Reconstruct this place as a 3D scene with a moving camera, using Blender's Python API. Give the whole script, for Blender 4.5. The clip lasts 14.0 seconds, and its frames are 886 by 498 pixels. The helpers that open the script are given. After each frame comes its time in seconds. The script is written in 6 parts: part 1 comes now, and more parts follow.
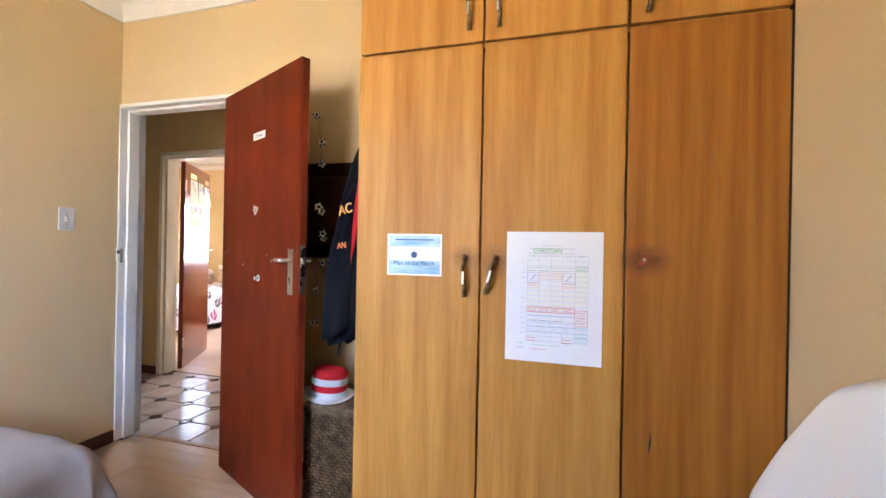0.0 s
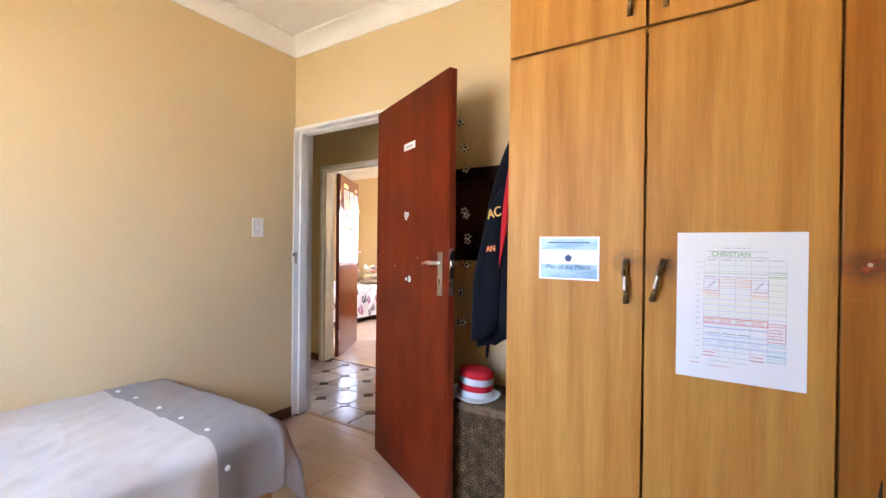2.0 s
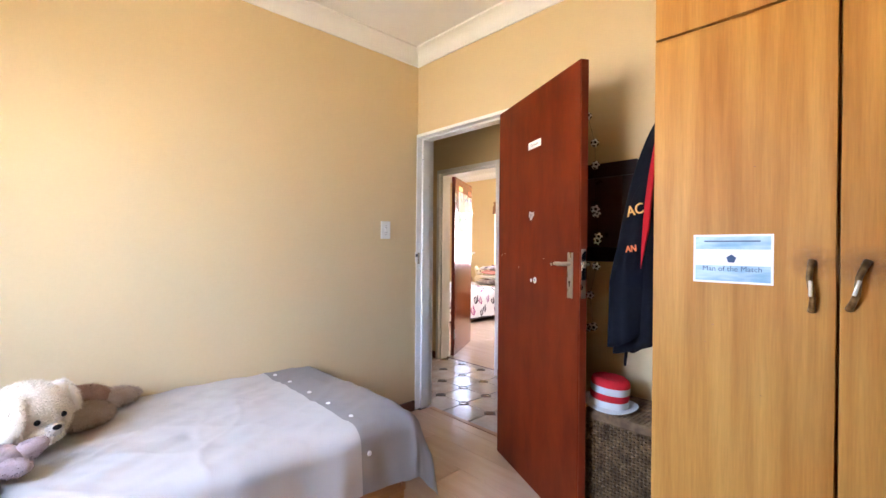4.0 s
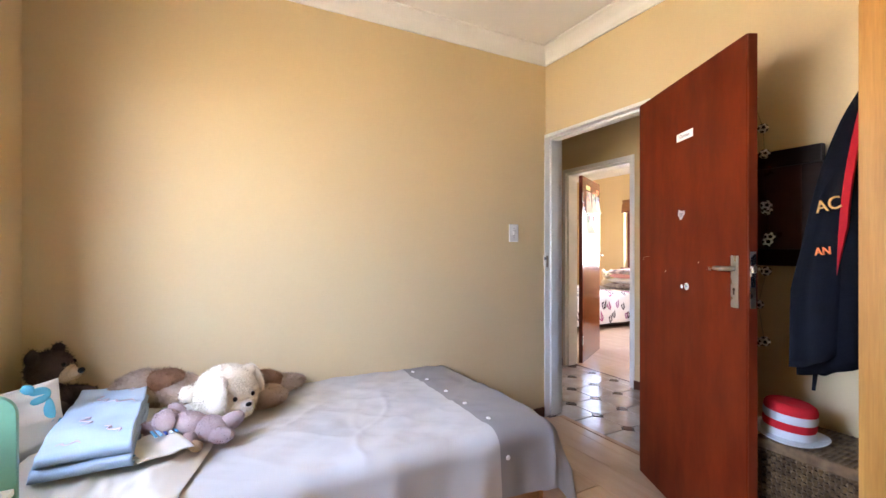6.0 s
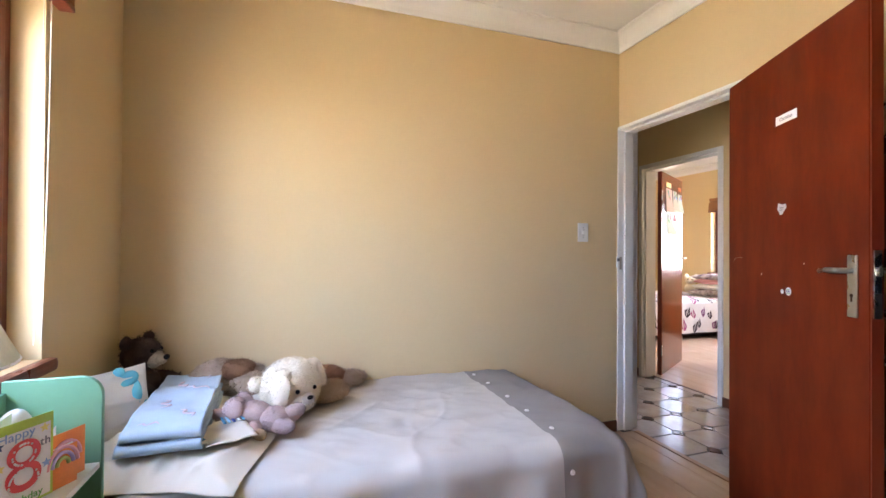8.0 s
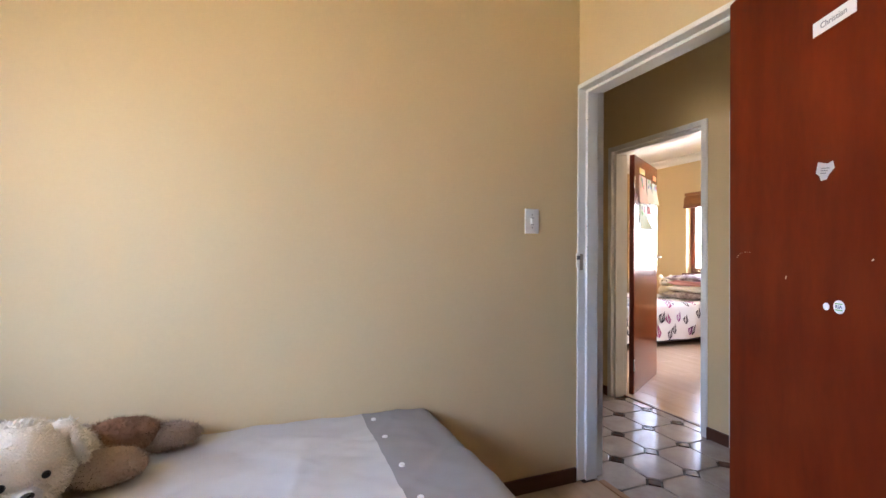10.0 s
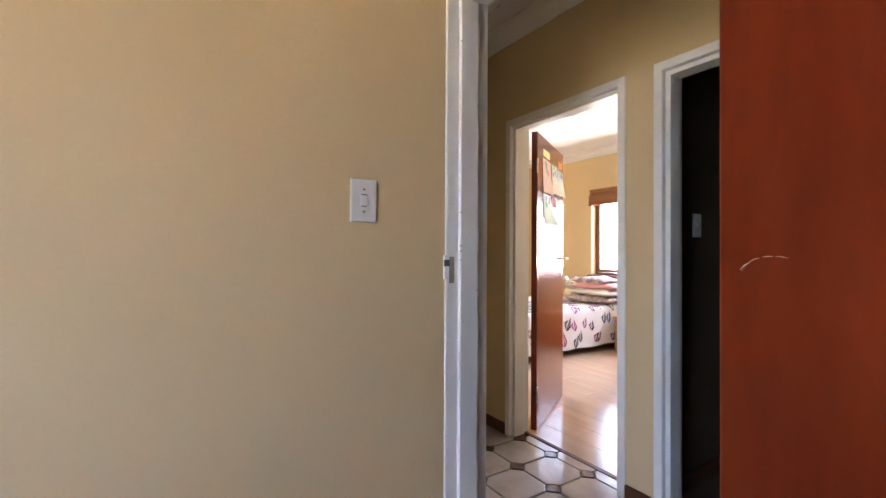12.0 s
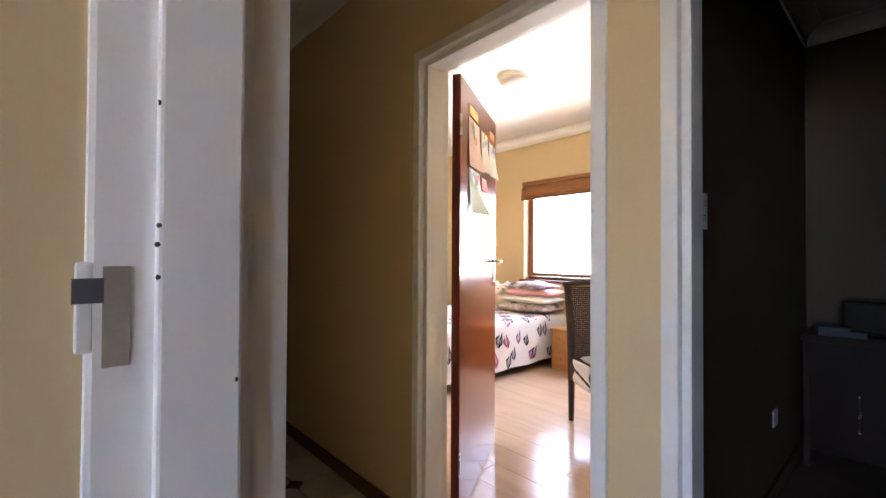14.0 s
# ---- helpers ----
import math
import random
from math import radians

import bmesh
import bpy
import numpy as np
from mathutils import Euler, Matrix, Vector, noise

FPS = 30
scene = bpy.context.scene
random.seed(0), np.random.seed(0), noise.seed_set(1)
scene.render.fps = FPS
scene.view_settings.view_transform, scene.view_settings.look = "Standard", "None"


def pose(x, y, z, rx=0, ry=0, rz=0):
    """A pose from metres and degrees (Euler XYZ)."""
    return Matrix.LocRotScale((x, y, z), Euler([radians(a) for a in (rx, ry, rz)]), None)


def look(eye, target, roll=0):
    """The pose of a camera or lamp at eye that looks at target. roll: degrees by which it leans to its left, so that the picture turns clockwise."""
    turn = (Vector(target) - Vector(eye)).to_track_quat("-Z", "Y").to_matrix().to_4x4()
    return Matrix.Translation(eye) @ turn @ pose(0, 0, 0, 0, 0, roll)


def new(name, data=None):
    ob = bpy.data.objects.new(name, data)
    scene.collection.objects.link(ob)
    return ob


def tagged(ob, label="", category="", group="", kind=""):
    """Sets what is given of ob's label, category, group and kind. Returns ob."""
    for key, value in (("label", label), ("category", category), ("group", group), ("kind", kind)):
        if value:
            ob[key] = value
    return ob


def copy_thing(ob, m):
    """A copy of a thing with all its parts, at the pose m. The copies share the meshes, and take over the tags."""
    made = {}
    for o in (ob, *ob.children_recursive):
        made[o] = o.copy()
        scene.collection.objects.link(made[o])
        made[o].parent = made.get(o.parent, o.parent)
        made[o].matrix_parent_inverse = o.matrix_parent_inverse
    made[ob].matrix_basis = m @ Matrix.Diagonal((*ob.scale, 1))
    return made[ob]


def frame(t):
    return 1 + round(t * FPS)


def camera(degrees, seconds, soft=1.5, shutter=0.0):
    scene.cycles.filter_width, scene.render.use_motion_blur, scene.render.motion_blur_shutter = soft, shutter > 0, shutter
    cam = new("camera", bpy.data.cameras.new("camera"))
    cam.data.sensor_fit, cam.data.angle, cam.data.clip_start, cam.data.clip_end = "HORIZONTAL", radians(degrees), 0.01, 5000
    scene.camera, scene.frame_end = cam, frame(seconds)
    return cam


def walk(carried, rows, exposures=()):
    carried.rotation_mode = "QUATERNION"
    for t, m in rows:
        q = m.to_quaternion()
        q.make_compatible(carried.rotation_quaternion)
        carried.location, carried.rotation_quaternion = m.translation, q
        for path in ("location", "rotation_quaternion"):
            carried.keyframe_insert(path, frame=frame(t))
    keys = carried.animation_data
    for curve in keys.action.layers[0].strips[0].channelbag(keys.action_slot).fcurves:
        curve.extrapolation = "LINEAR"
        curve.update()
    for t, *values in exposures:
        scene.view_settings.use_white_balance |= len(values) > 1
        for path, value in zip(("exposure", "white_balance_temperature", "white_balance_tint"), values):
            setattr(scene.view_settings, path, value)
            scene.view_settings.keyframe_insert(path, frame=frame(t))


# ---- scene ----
cam = camera(92.2, 14.0)
PATH = [
    (0, (0.068, 0.083, 1.226), (-0.482, 2.006, 1.227), 1.1),
    (0.5, (0.047, 0.078, 1.226), (-0.633, 1.959, 1.227), 1.0),
    (1, (0.022, 0.074, 1.232), (-0.804, 1.895, 1.229), 0.9),
    (1.5, (0.006, 0.067, 1.23), (-0.936, 1.831, 1.23), 0.9),
    (2, (-0.02, 0.05, 1.237), (-1.097, 1.736, 1.228), 0.7),
    (2.5, (-0.042, 0.036, 1.232), (-1.219, 1.654, 1.226), 0.7),
    (5, (-0.132, -0.033, 1.23), (-1.753, 1.139, 1.231), 0.2),
    (5.5, (-0.141, -0.05, 1.228), (-1.836, 1.011, 1.236), 0.1),
    (6, (-0.152, -0.068, 1.239), (-1.922, 0.863, 1.24), 0.0),
    (6.5, (-0.156, -0.093, 1.23), (-1.979, 0.729, 1.239), 0.1),
    (7, (-0.151, -0.086, 1.241), (-2.031, 0.596, 1.246), -0.2),
    (9.5, (-0.556, 0.383, 1.172), (-2.457, 1.006, 1.189), 0.5),
    (10, (-0.761, 0.582, 1.191), (-2.622, 1.314, 1.209), 0.4),
    (10.5, (-0.91, 0.74, 1.193), (-2.728, 1.575, 1.207), 0.4),
    (11, (-1.103, 0.942, 1.203), (-2.87, 1.88, 1.218), 0.5),
    (11.5, (-1.25, 1.106, 1.203), (-2.974, 2.12, 1.221), 0.5),
    (12, (-1.429, 1.312, 1.202), (-3.114, 2.388, 1.222), 0.3),
    (12.5, (-1.568, 1.507, 1.212), (-3.216, 2.64, 1.233), 0.5),
    (13, (-1.761, 1.694, 1.214), (-3.343, 2.918, 1.236), 0.6),
    (13.5, (-1.923, 1.848, 1.221), (-3.461, 3.126, 1.239), 0.6),
    (14, (-2.126, 2.048, 1.202), (-3.614, 3.384, 1.23), 0.3),
]
EXPOSURES = [(0, 4.9), (5, 4.82), (7, 4.58), (9.5, 4.36), (10.5, 4.32), (12.5, 4.44), (14, 4.42)]
walk(cam, [(t, look(eye, target, roll)) for t, eye, target, roll in PATH], EXPOSURES)

# ---- world, sun, lights ----
world = bpy.data.worlds.new("sky")
scene.world = world
world.use_nodes = True
wn = world.node_tree.nodes
sky = wn.new("ShaderNodeTexSky")
sky.sky_type, sky.sun_disc = "NISHITA", False
sky.sun_elevation, sky.sun_rotation = radians(52), radians(80)
world.node_tree.links.new(sky.outputs[0], wn["Background"].inputs[0])
wn["Background"].inputs[1].default_value = 0.15
sun = new("sun", bpy.data.lights.new("sun", "SUN"))
sun.data.energy, sun.data.angle, sun.data.color = 5.0, radians(0.5), (1.0, 0.95, 0.87)
sun.matrix_world = look((6.0, -1.0, 7.8), (0, 0, 0))


def window_light(name, eye, target, w, h, watts, color, spread=180):
    ob = new(name, bpy.data.lights.new(name, "AREA"))
    ob.data.shape, ob.data.size, ob.data.size_y = "RECTANGLE", w, h
    ob.data.energy, ob.data.color, ob.data.spread = watts, color, radians(spread)
    ob.matrix_world = look(eye, target)
    return ob


window_light("window_light", (-0.5, -2.7, 2.6), (-1.4, 0.2, 0.9), 6.0, 2.5, 40, (0.54, 0.645, 1.0))
window_light("window_light", (-4.5, 6.78, 1.5), (-4.4, 5.0, 1.1), 1.9, 1.25, 5.2, (0.8, 0.8, 1.0))


# ---- materials ----
def material(name, base, rough=0.6, metal=0.0, dark=None, scale=6.0, stretch=(1, 1, 1), fine=120.0, bump=0.05, mix=0.5,
             grain=0.06, spec=0.5, rand=0.0, coat=0.0, rough_var=0.1):
    """A surface with variation at two scales: patches between base and dark, and a fine grain with relief."""
    m = bpy.data.materials.new(name)
    m.use_nodes = True
    nt = m.node_tree
    N, L = nt.nodes, nt.links
    b = N["Principled BSDF"]
    b.inputs["Metallic"].default_value = metal
    b.inputs["Specular IOR Level"].default_value = spec
    b.inputs["Coat Weight"].default_value = coat
    b.inputs["Coat Roughness"].default_value = 0.15
    tc = N.new("ShaderNodeTexCoord")
    mp = N.new("ShaderNodeMapping")
    mp.inputs["Scale"].default_value = stretch
    L.new(tc.outputs["Object"], mp.inputs[0])
    vec = mp.outputs[0]
    if rand:
        info = N.new("ShaderNodeObjectInfo")
        add = N.new("ShaderNodeVectorMath")
        add.operation = "MULTIPLY_ADD"
        add.inputs[1].default_value = (37.0, 19.0, 11.0)
        comb = N.new("ShaderNodeCombineXYZ")
        for i in range(3):
            L.new(info.outputs["Random"], comb.inputs[i])
        L.new(comb.outputs[0], add.inputs[0])
        L.new(vec, add.inputs[2])
        vec = add.outputs[0]
    n1, n2 = N.new("ShaderNodeTexNoise"), N.new("ShaderNodeTexNoise")
    n1.inputs["Scale"].default_value, n1.inputs["Detail"].default_value = scale, 5
    n2.inputs["Scale"].default_value, n2.inputs["Detail"].default_value = fine, 3
    L.new(vec, n1.inputs["Vector"])
    L.new(vec, n2.inputs["Vector"])
    ramp = N.new("ShaderNodeMapRange")
    ramp.inputs[1].default_value, ramp.inputs[2].default_value = 0.3, 0.7
    L.new(n1.outputs[0], ramp.inputs[0])
    mx = N.new("ShaderNodeMix")
    mx.data_type = "RGBA"
    d = dark or tuple(c * 0.8 for c in base)
    mx.inputs[6].default_value, mx.inputs[7].default_value = (*base, 1), (*[c + (e - c) * mix * 2 for c, e in zip(base, d)], 1)
    L.new(ramp.outputs[0], mx.inputs[0])
    hs = N.new("ShaderNodeHueSaturation")
    val = N.new("ShaderNodeMapRange")
    val.inputs[3].default_value, val.inputs[4].default_value = 1 - grain * 2, 1 + grain * 2
    L.new(n2.outputs[0], val.inputs[0])
    last = val.outputs[0]
    if rand:
        r2 = N.new("ShaderNodeMapRange")
        r2.inputs[3].default_value, r2.inputs[4].default_value = 1 - rand, 1 + rand
        L.new(info.outputs["Random"], r2.inputs[0])
        mu = N.new("ShaderNodeMath")
        mu.operation = "MULTIPLY"
        L.new(last, mu.inputs[0])
        L.new(r2.outputs[0], mu.inputs[1])
        last = mu.outputs[0]
    L.new(last, hs.inputs["Value"])
    L.new(mx.outputs[2], hs.inputs["Color"])
    L.new(hs.outputs[0], b.inputs["Base Color"])
    rr = N.new("ShaderNodeMapRange")
    rr.inputs[3].default_value, rr.inputs[4].default_value = max(0.02, rough - rough_var), min(1, rough + rough_var)
    L.new(n1.outputs[0], rr.inputs[0])
    L.new(rr.outputs[0], b.inputs["Roughness"])
    if bump:
        bp = N.new("ShaderNodeBump")
        bp.inputs["Strength"].default_value, bp.inputs["Distance"].default_value = bump, 0.01
        L.new(n2.outputs[0], bp.inputs["Height"])
        L.new(bp.outputs[0], b.inputs["Normal"])
    return m


WALL = material("yellow_wall_paint", (0.7, 0.545, 0.312), 0.55, dark=(0.675, 0.52, 0.292), scale=1.5, fine=90, bump=0.03, grain=0.012, spec=0.35)
CEIL = material("white_ceiling_paint", (0.86, 0.85, 0.83), 0.8, dark=(0.82, 0.81, 0.79), scale=2, fine=60, bump=0.08, grain=0.01)
CORN = material("white_cornice_paint", (0.88, 0.87, 0.85), 0.6, scale=3, mix=0.12, fine=50, bump=0.03, grain=0.01)
STEEL = material("white_enamel_door_frame", (0.87, 0.86, 0.84), 0.32, dark=(0.79, 0.77, 0.73), scale=4, fine=35, bump=0.06, grain=0.015)
VENEER = material("golden_wood_veneer", (0.57, 0.29, 0.066), 0.5, dark=(0.39, 0.158, 0.024), scale=2.6, stretch=(8, 8, 0.4), fine=30, bump=0.03, grain=0.09, rand=0.03, coat=0.0, spec=0.25)
VENEER_DARK = material("darker_wood_veneer", (0.44, 0.18, 0.032), 0.42, dark=(0.28, 0.095, 0.014), scale=2.6, stretch=(9, 9, 0.35), fine=30, bump=0.03, grain=0.09, rand=0.03, coat=0.0, spec=0.25)
VEDGE = material("wood_veneer_edge", (0.3, 0.11, 0.025), 0.45, scale=5, stretch=(4, 4, 0.5), fine=30, bump=0.03)
DARKGAP = material("dark_cupboard_inside", (0.05, 0.022, 0.01), 0.7, scale=4, fine=40)
MAHOG = material("red_mahogany_door", (0.172, 0.023, 0.0053), 0.45, dark=(0.1, 0.011, 0.0026), scale=4.0, stretch=(2.2, 2.2, 0.7), fine=26, bump=0.0, mix=0.5, grain=0.07, coat=0.0, spec=0.14, rough_var=0.0)
MAHOG_GLOSS = material("glossy_mahogany_door", (0.235, 0.03, 0.008), 0.2, dark=(0.17, 0.019, 0.005), scale=2.0, stretch=(3, 3, 0.6), fine=22, bump=0.0, mix=0.3, grain=0.03, coat=0.6, rough_var=0.0)
MAHOG_EDGE = material("dark_door_edge", (0.2, 0.026, 0.008), 0.4, scale=3, stretch=(3, 3, 0.5), fine=25)
BASEB = material("dark_skirting_wood", (0.11, 0.035, 0.016), 0.4, scale=4, stretch=(0.6, 0.6, 3), fine=30)
LAMI = material("laminate_plank", (0.6, 0.435, 0.31), 0.18, dark=(0.53, 0.37, 0.25), scale=3.0, stretch=(0.6, 5, 1), fine=26, bump=0.012, grain=0.025, rand=0.03, rough_var=0.04)
TILE = material("beige_glazed_tile", (0.55, 0.49, 0.45), 0.14, dark=(0.43, 0.36, 0.32), scale=9, fine=50, bump=0.03, grain=0.04, rand=0.1, rough_var=0.06)
DOT = material("brown_glazed_tile", (0.15, 0.085, 0.06), 0.2, dark=(0.07, 0.035, 0.03), scale=20, fine=60, bump=0.03, rand=0.2)
GROUT = material("dark_grout", (0.06, 0.045, 0.035), 0.85, scale=20, fine=200, bump=0.2)
CHROME = material("satin_steel", (0.62, 0.6, 0.56), 0.28, metal=1.0, scale=15, fine=90, bump=0.01, grain=0.02)
BRASS = material("old_brass", (0.32, 0.22, 0.11), 0.4, metal=0.9, dark=(0.1, 0.06, 0.03), scale=60, fine=140, bump=0.1, grain=0.1)
PLASTIC = material("white_plastic", (0.82, 0.81, 0.78), 0.3, scale=12, mix=0.1, fine=60, bump=0.01, grain=0.005)
PAPER = material("white_paper", (0.84, 0.84, 0.86), 0.6, scale=7, mix=0.1, fine=70, bump=0.02, grain=0.01)
WINFRAME = material("red_brown_window_wood", (0.2, 0.05, 0.028), 0.3, dark=(0.12, 0.028, 0.015), scale=4, stretch=(4, 4, 0.6), fine=30, coat=0.2)
GREY = material("grey_cotton_sheet", (0.58, 0.55, 0.505), 0.9, scale=3, mix=0.12, fine=420, bump=0.05, grain=0.02, spec=0.2)
DGREY = material("dark_grey_cotton_band", (0.33, 0.31, 0.29), 0.9, scale=3, mix=0.12, fine=420, bump=0.05, grain=0.02, spec=0.2)
CREAM = material("cream_cotton", (0.72, 0.68, 0.58), 0.9, scale=4, mix=0.15, fine=400, bump=0.05, grain=0.02, spec=0.2)
WHITEC = material("white_cotton", (0.82, 0.8, 0.78), 0.9, scale=4, mix=0.1, fine=400, bump=0.05, grain=0.015, spec=0.2)
PINE = material("pine_wood", (0.5, 0.24, 0.08), 0.42, dark=(0.36, 0.15, 0.04), scale=2.5, stretch=(1, 1, 7), fine=25, grain=0.07)
WICKER = material("dark_wicker", (0.055, 0.027, 0.014), 0.5, dark=(0.02, 0.01, 0.007), scale=30, fine=150, bump=0.1, grain=0.1)
BLACKW = material("dark_desk_wood", (0.03, 0.014, 0.009), 0.5, spec=0.25, scale=4, stretch=(1, 1, 5), fine=30)
# Unseen ground, made pale and warm so that it bounces sun into the rooms.
BOUNCE_GROUND = material("pale_bounce_ground", (0.8, 0.665, 0.46), 0.9, dark=(0.75, 0.63, 0.43), scale=0.8, fine=30, bump=0.3, grain=0.15)
PAVE = material("outside_render", (0.55, 0.47, 0.36), 0.85, scale=2, mix=0.2, fine=60, bump=0.2)
# Taupe darkened well below its own tone: the room's gloom is in the colour.
TAUPE_SHADED = material("taupe_paint_with_gloom", (0.1, 0.066, 0.037), 0.6, scale=1.5, mix=0.1, fine=90, bump=0.03, grain=0.012)
CARPET = material("brown_carpet", (0.1, 0.06, 0.035), 0.95, dark=(0.07, 0.04, 0.025), scale=5, fine=300, bump=0.3, grain=0.12)
GLASS = bpy.data.materials.new("window_glass")
GLASS.use_nodes = True
gb = GLASS.node_tree.nodes["Principled BSDF"]
gb.inputs["Transmission Weight"].default_value, gb.inputs["Roughness"].default_value, gb.inputs["IOR"].default_value = 1.0, 0.0, 1.1


# ---- mesh helpers ----
def part(name, bm, mat, parent=None, label="", smooth=False):
    me = bpy.data.meshes.new(name)
    bmesh.ops.recalc_face_normals(bm, faces=bm.faces)
    bm.to_mesh(me)
    bm.free()
    for m in (mat if isinstance(mat, (list, tuple)) else (mat,)):
        me.materials.append(m)
    if smooth:
        for p in me.polygons:
            p.use_smooth = True
    ob = new(name, me)
    if parent is not None:
        ob.parent = parent
    if label:
        ob["label"] = label
    return ob


def thing(name, label, category, group="", kind="", at=None):
    return tagged(new_at(name, at), label, category, group, kind)


def new_at(name, at):
    ob = new(name)
    if at is not None:
        ob.matrix_basis = at if isinstance(at, Matrix) else Matrix.Translation(at)
    return ob


def box(bm, x0, x1, y0, y1, z0, z1, bev=0.0, mi=0, seg=2):
    g = bmesh.ops.create_cube(bm, size=1.0, matrix=Matrix.Translation(((x0 + x1) / 2, (y0 + y1) / 2, (z0 + z1) / 2)) @ Matrix.Diagonal((abs(x1 - x0), abs(y1 - y0), abs(z1 - z0), 1)))
    vs = g["verts"]
    fs = {f for v in vs for f in v.link_faces}
    for f in fs:
        f.material_index = mi
    if bev:
        es = list({e for v in vs for e in v.link_edges})
        bmesh.ops.bevel(bm, geom=es, offset=bev, segments=seg, profile=0.6, affect="EDGES", clamp_overlap=True, material=-1)
    return vs


def boxes(*dims, bev=0.0, seg=2):
    bm = bmesh.new()
    for d in dims:
        box(bm, *d, bev=bev, seg=seg)
    return bm


def cyl(bm, p, q, r0, r1=None, n=16):
    p, q = Vector(p), Vector(q)
    r1 = r0 if r1 is None else r1
    m = Matrix.Translation((p + q) / 2) @ (q - p).to_track_quat("Z", "Y").to_matrix().to_4x4()
    return bmesh.ops.create_cone(bm, cap_ends=True, segments=n, radius1=r0, radius2=r1, depth=(q - p).length, matrix=m)["verts"]


def ball(bm, c, r, turn=(0, 0, 0), u=20, v=12):
    r = r if isinstance(r, (tuple, list)) else (r, r, r)
    return bmesh.ops.create_uvsphere(bm, u_segments=u, v_segments=v, radius=1.0, matrix=pose(*c, *turn) @ Matrix.Diagonal((*r, 1)))["verts"]


def lathe(bm, profile, n=28, centre=(0, 0, 0)):
    rings = []
    for r, z in profile:
        rings.append([bm.verts.new((centre[0] + r * math.cos(2 * math.pi * i / n), centre[1] + r * math.sin(2 * math.pi * i / n), centre[2] + z)) for i in range(n)])
    for a, b in zip(rings, rings[1:]):
        for i in range(n):
            bm.faces.new((a[i], a[(i + 1) % n], b[(i + 1) % n], b[i]))
    for ring in (rings[0], rings[-1]):
        bm.faces.new(ring)


def sheet(bm, fn, nu, nv, thick=0.0):
    """A surface fn(u, v) with u and v from 0 to 1, given a thickness along its normal."""
    vs = [[bm.verts.new(fn(i / nu, j / nv)) for j in range(nv + 1)] for i in range(nu + 1)]
    fs = [bm.faces.new((vs[i][j], vs[i + 1][j], vs[i + 1][j + 1], vs[i][j + 1])) for i in range(nu) for j in range(nv)]
    if thick:
        bm.normal_update()
        bmesh.ops.solidify(bm, geom=fs, thickness=thick)


def tube(bm, pts, r, n=8):
    """A round rod along points."""
    pts = [Vector(p) for p in pts]
    rings = []
    for i, p in enumerate(pts):
        d = (pts[min(i + 1, len(pts) - 1)] - pts[max(i - 1, 0)]).normalized()
        q = d.to_track_quat("Z", "Y")
        rr = r[i] if isinstance(r, (list, tuple)) else r
        rings.append([bm.verts.new(p + q @ Vector((rr * math.cos(2 * math.pi * k / n), rr * math.sin(2 * math.pi * k / n), 0))) for k in range(n)])
    for a, b in zip(rings, rings[1:]):
        for k in range(n):
            bm.faces.new((a[k], a[(k + 1) % n], b[(k + 1) % n], b[k]))
    bm.faces.new(rings[0])
    bm.faces.new(rings[-1])


def nz(x, y, z, s=1.0):
    return noise.noise(Vector((x * s, y * s, z * s)))


# ---- structure ----
X0, X1, Y0, Y1 = -2.594, 0.67, -0.81, 2.075      # the bedroom
C0, C1 = 2.225, 3.205                            # the passage
F0, F1, FX0, FX1 = 3.355, 6.435, -6.5, -2.70     # the far bedroom
D1, DX0, DX1 = 5.72, -2.62, 1.6                  # the dark room
ZC, ZT = 2.69, 2.85


def wall(name, x0, x1, y0, y1, openings, axis, label, paint=WALL):
    """A wall as a solid slab with openings (from, to, bottom, top) along its axis."""
    bm = bmesh.new()
    a, b = (x0, x1) if axis == "x" else (y0, y1)

    def put(s, e, z0, z1):
        if e - s > 1e-4 and z1 - z0 > 1e-4:
            box(bm, *((s, e, y0, y1) if axis == "x" else (x0, x1, s, e)), z0, z1)
    at = a
    for s, e, z0, z1 in sorted(openings):
        put(at, s, 0, ZT)
        put(s, e, 0, z0)
        put(s, e, z1, ZT)
        at = e
    put(at, b, 0, ZT)
    return tagged(part(name, bm, paint), label, "wall", kind="structure")


# frames of the three doors: outer edges
BD = (-2.612, -1.722)
ID = (-3.602, -2.715)
DD = (-2.568, -1.678)
HEAD = 2.085
WIN1 = (-1.95, -0.75, 0.855, 2.06)
WIN2 = (-5.47, -3.55, 0.905, 2.06)
wall("wall_west", X0 - 0.15, X0, Y0 - 0.25, Y1, [], "y", "plain warm yellow painted bedroom wall")
wall("wall_south", X0, X1 + 0.15, Y0 - 0.25, Y0, [WIN1], "x", "warm yellow painted wall with a window")
wall("wall_east", X1, X1 + 0.15, Y0, Y1, [], "y", "plain warm yellow painted bedroom wall")
wall("wall_north", X0 - 0.15, X1 + 0.15, Y1, C0, [(BD[0] + 0.005, BD[1] - 0.005, 0, HEAD - 0.005)], "x", "warm yellow painted wall with a doorway")
wall("wall_passage", FX0 - 0.15, X1 + 0.15, C1, F0, [(ID[0] + 0.02, ID[1] - 0.02, 0, HEAD - 0.02), (DD[0] + 0.02, DD[1] - 0.02, 0, HEAD - 0.02)], "x", "yellow painted passage wall with two doorways")
wall("wall_passage_south", FX0 - 0.15, X0 - 0.15, Y1, C0, [], "x", "plain yellow painted passage wall")
wall("wall_passage_end", FX0 - 0.15, FX0, C0, C1, [], "y", "plain yellow painted passage end wall")
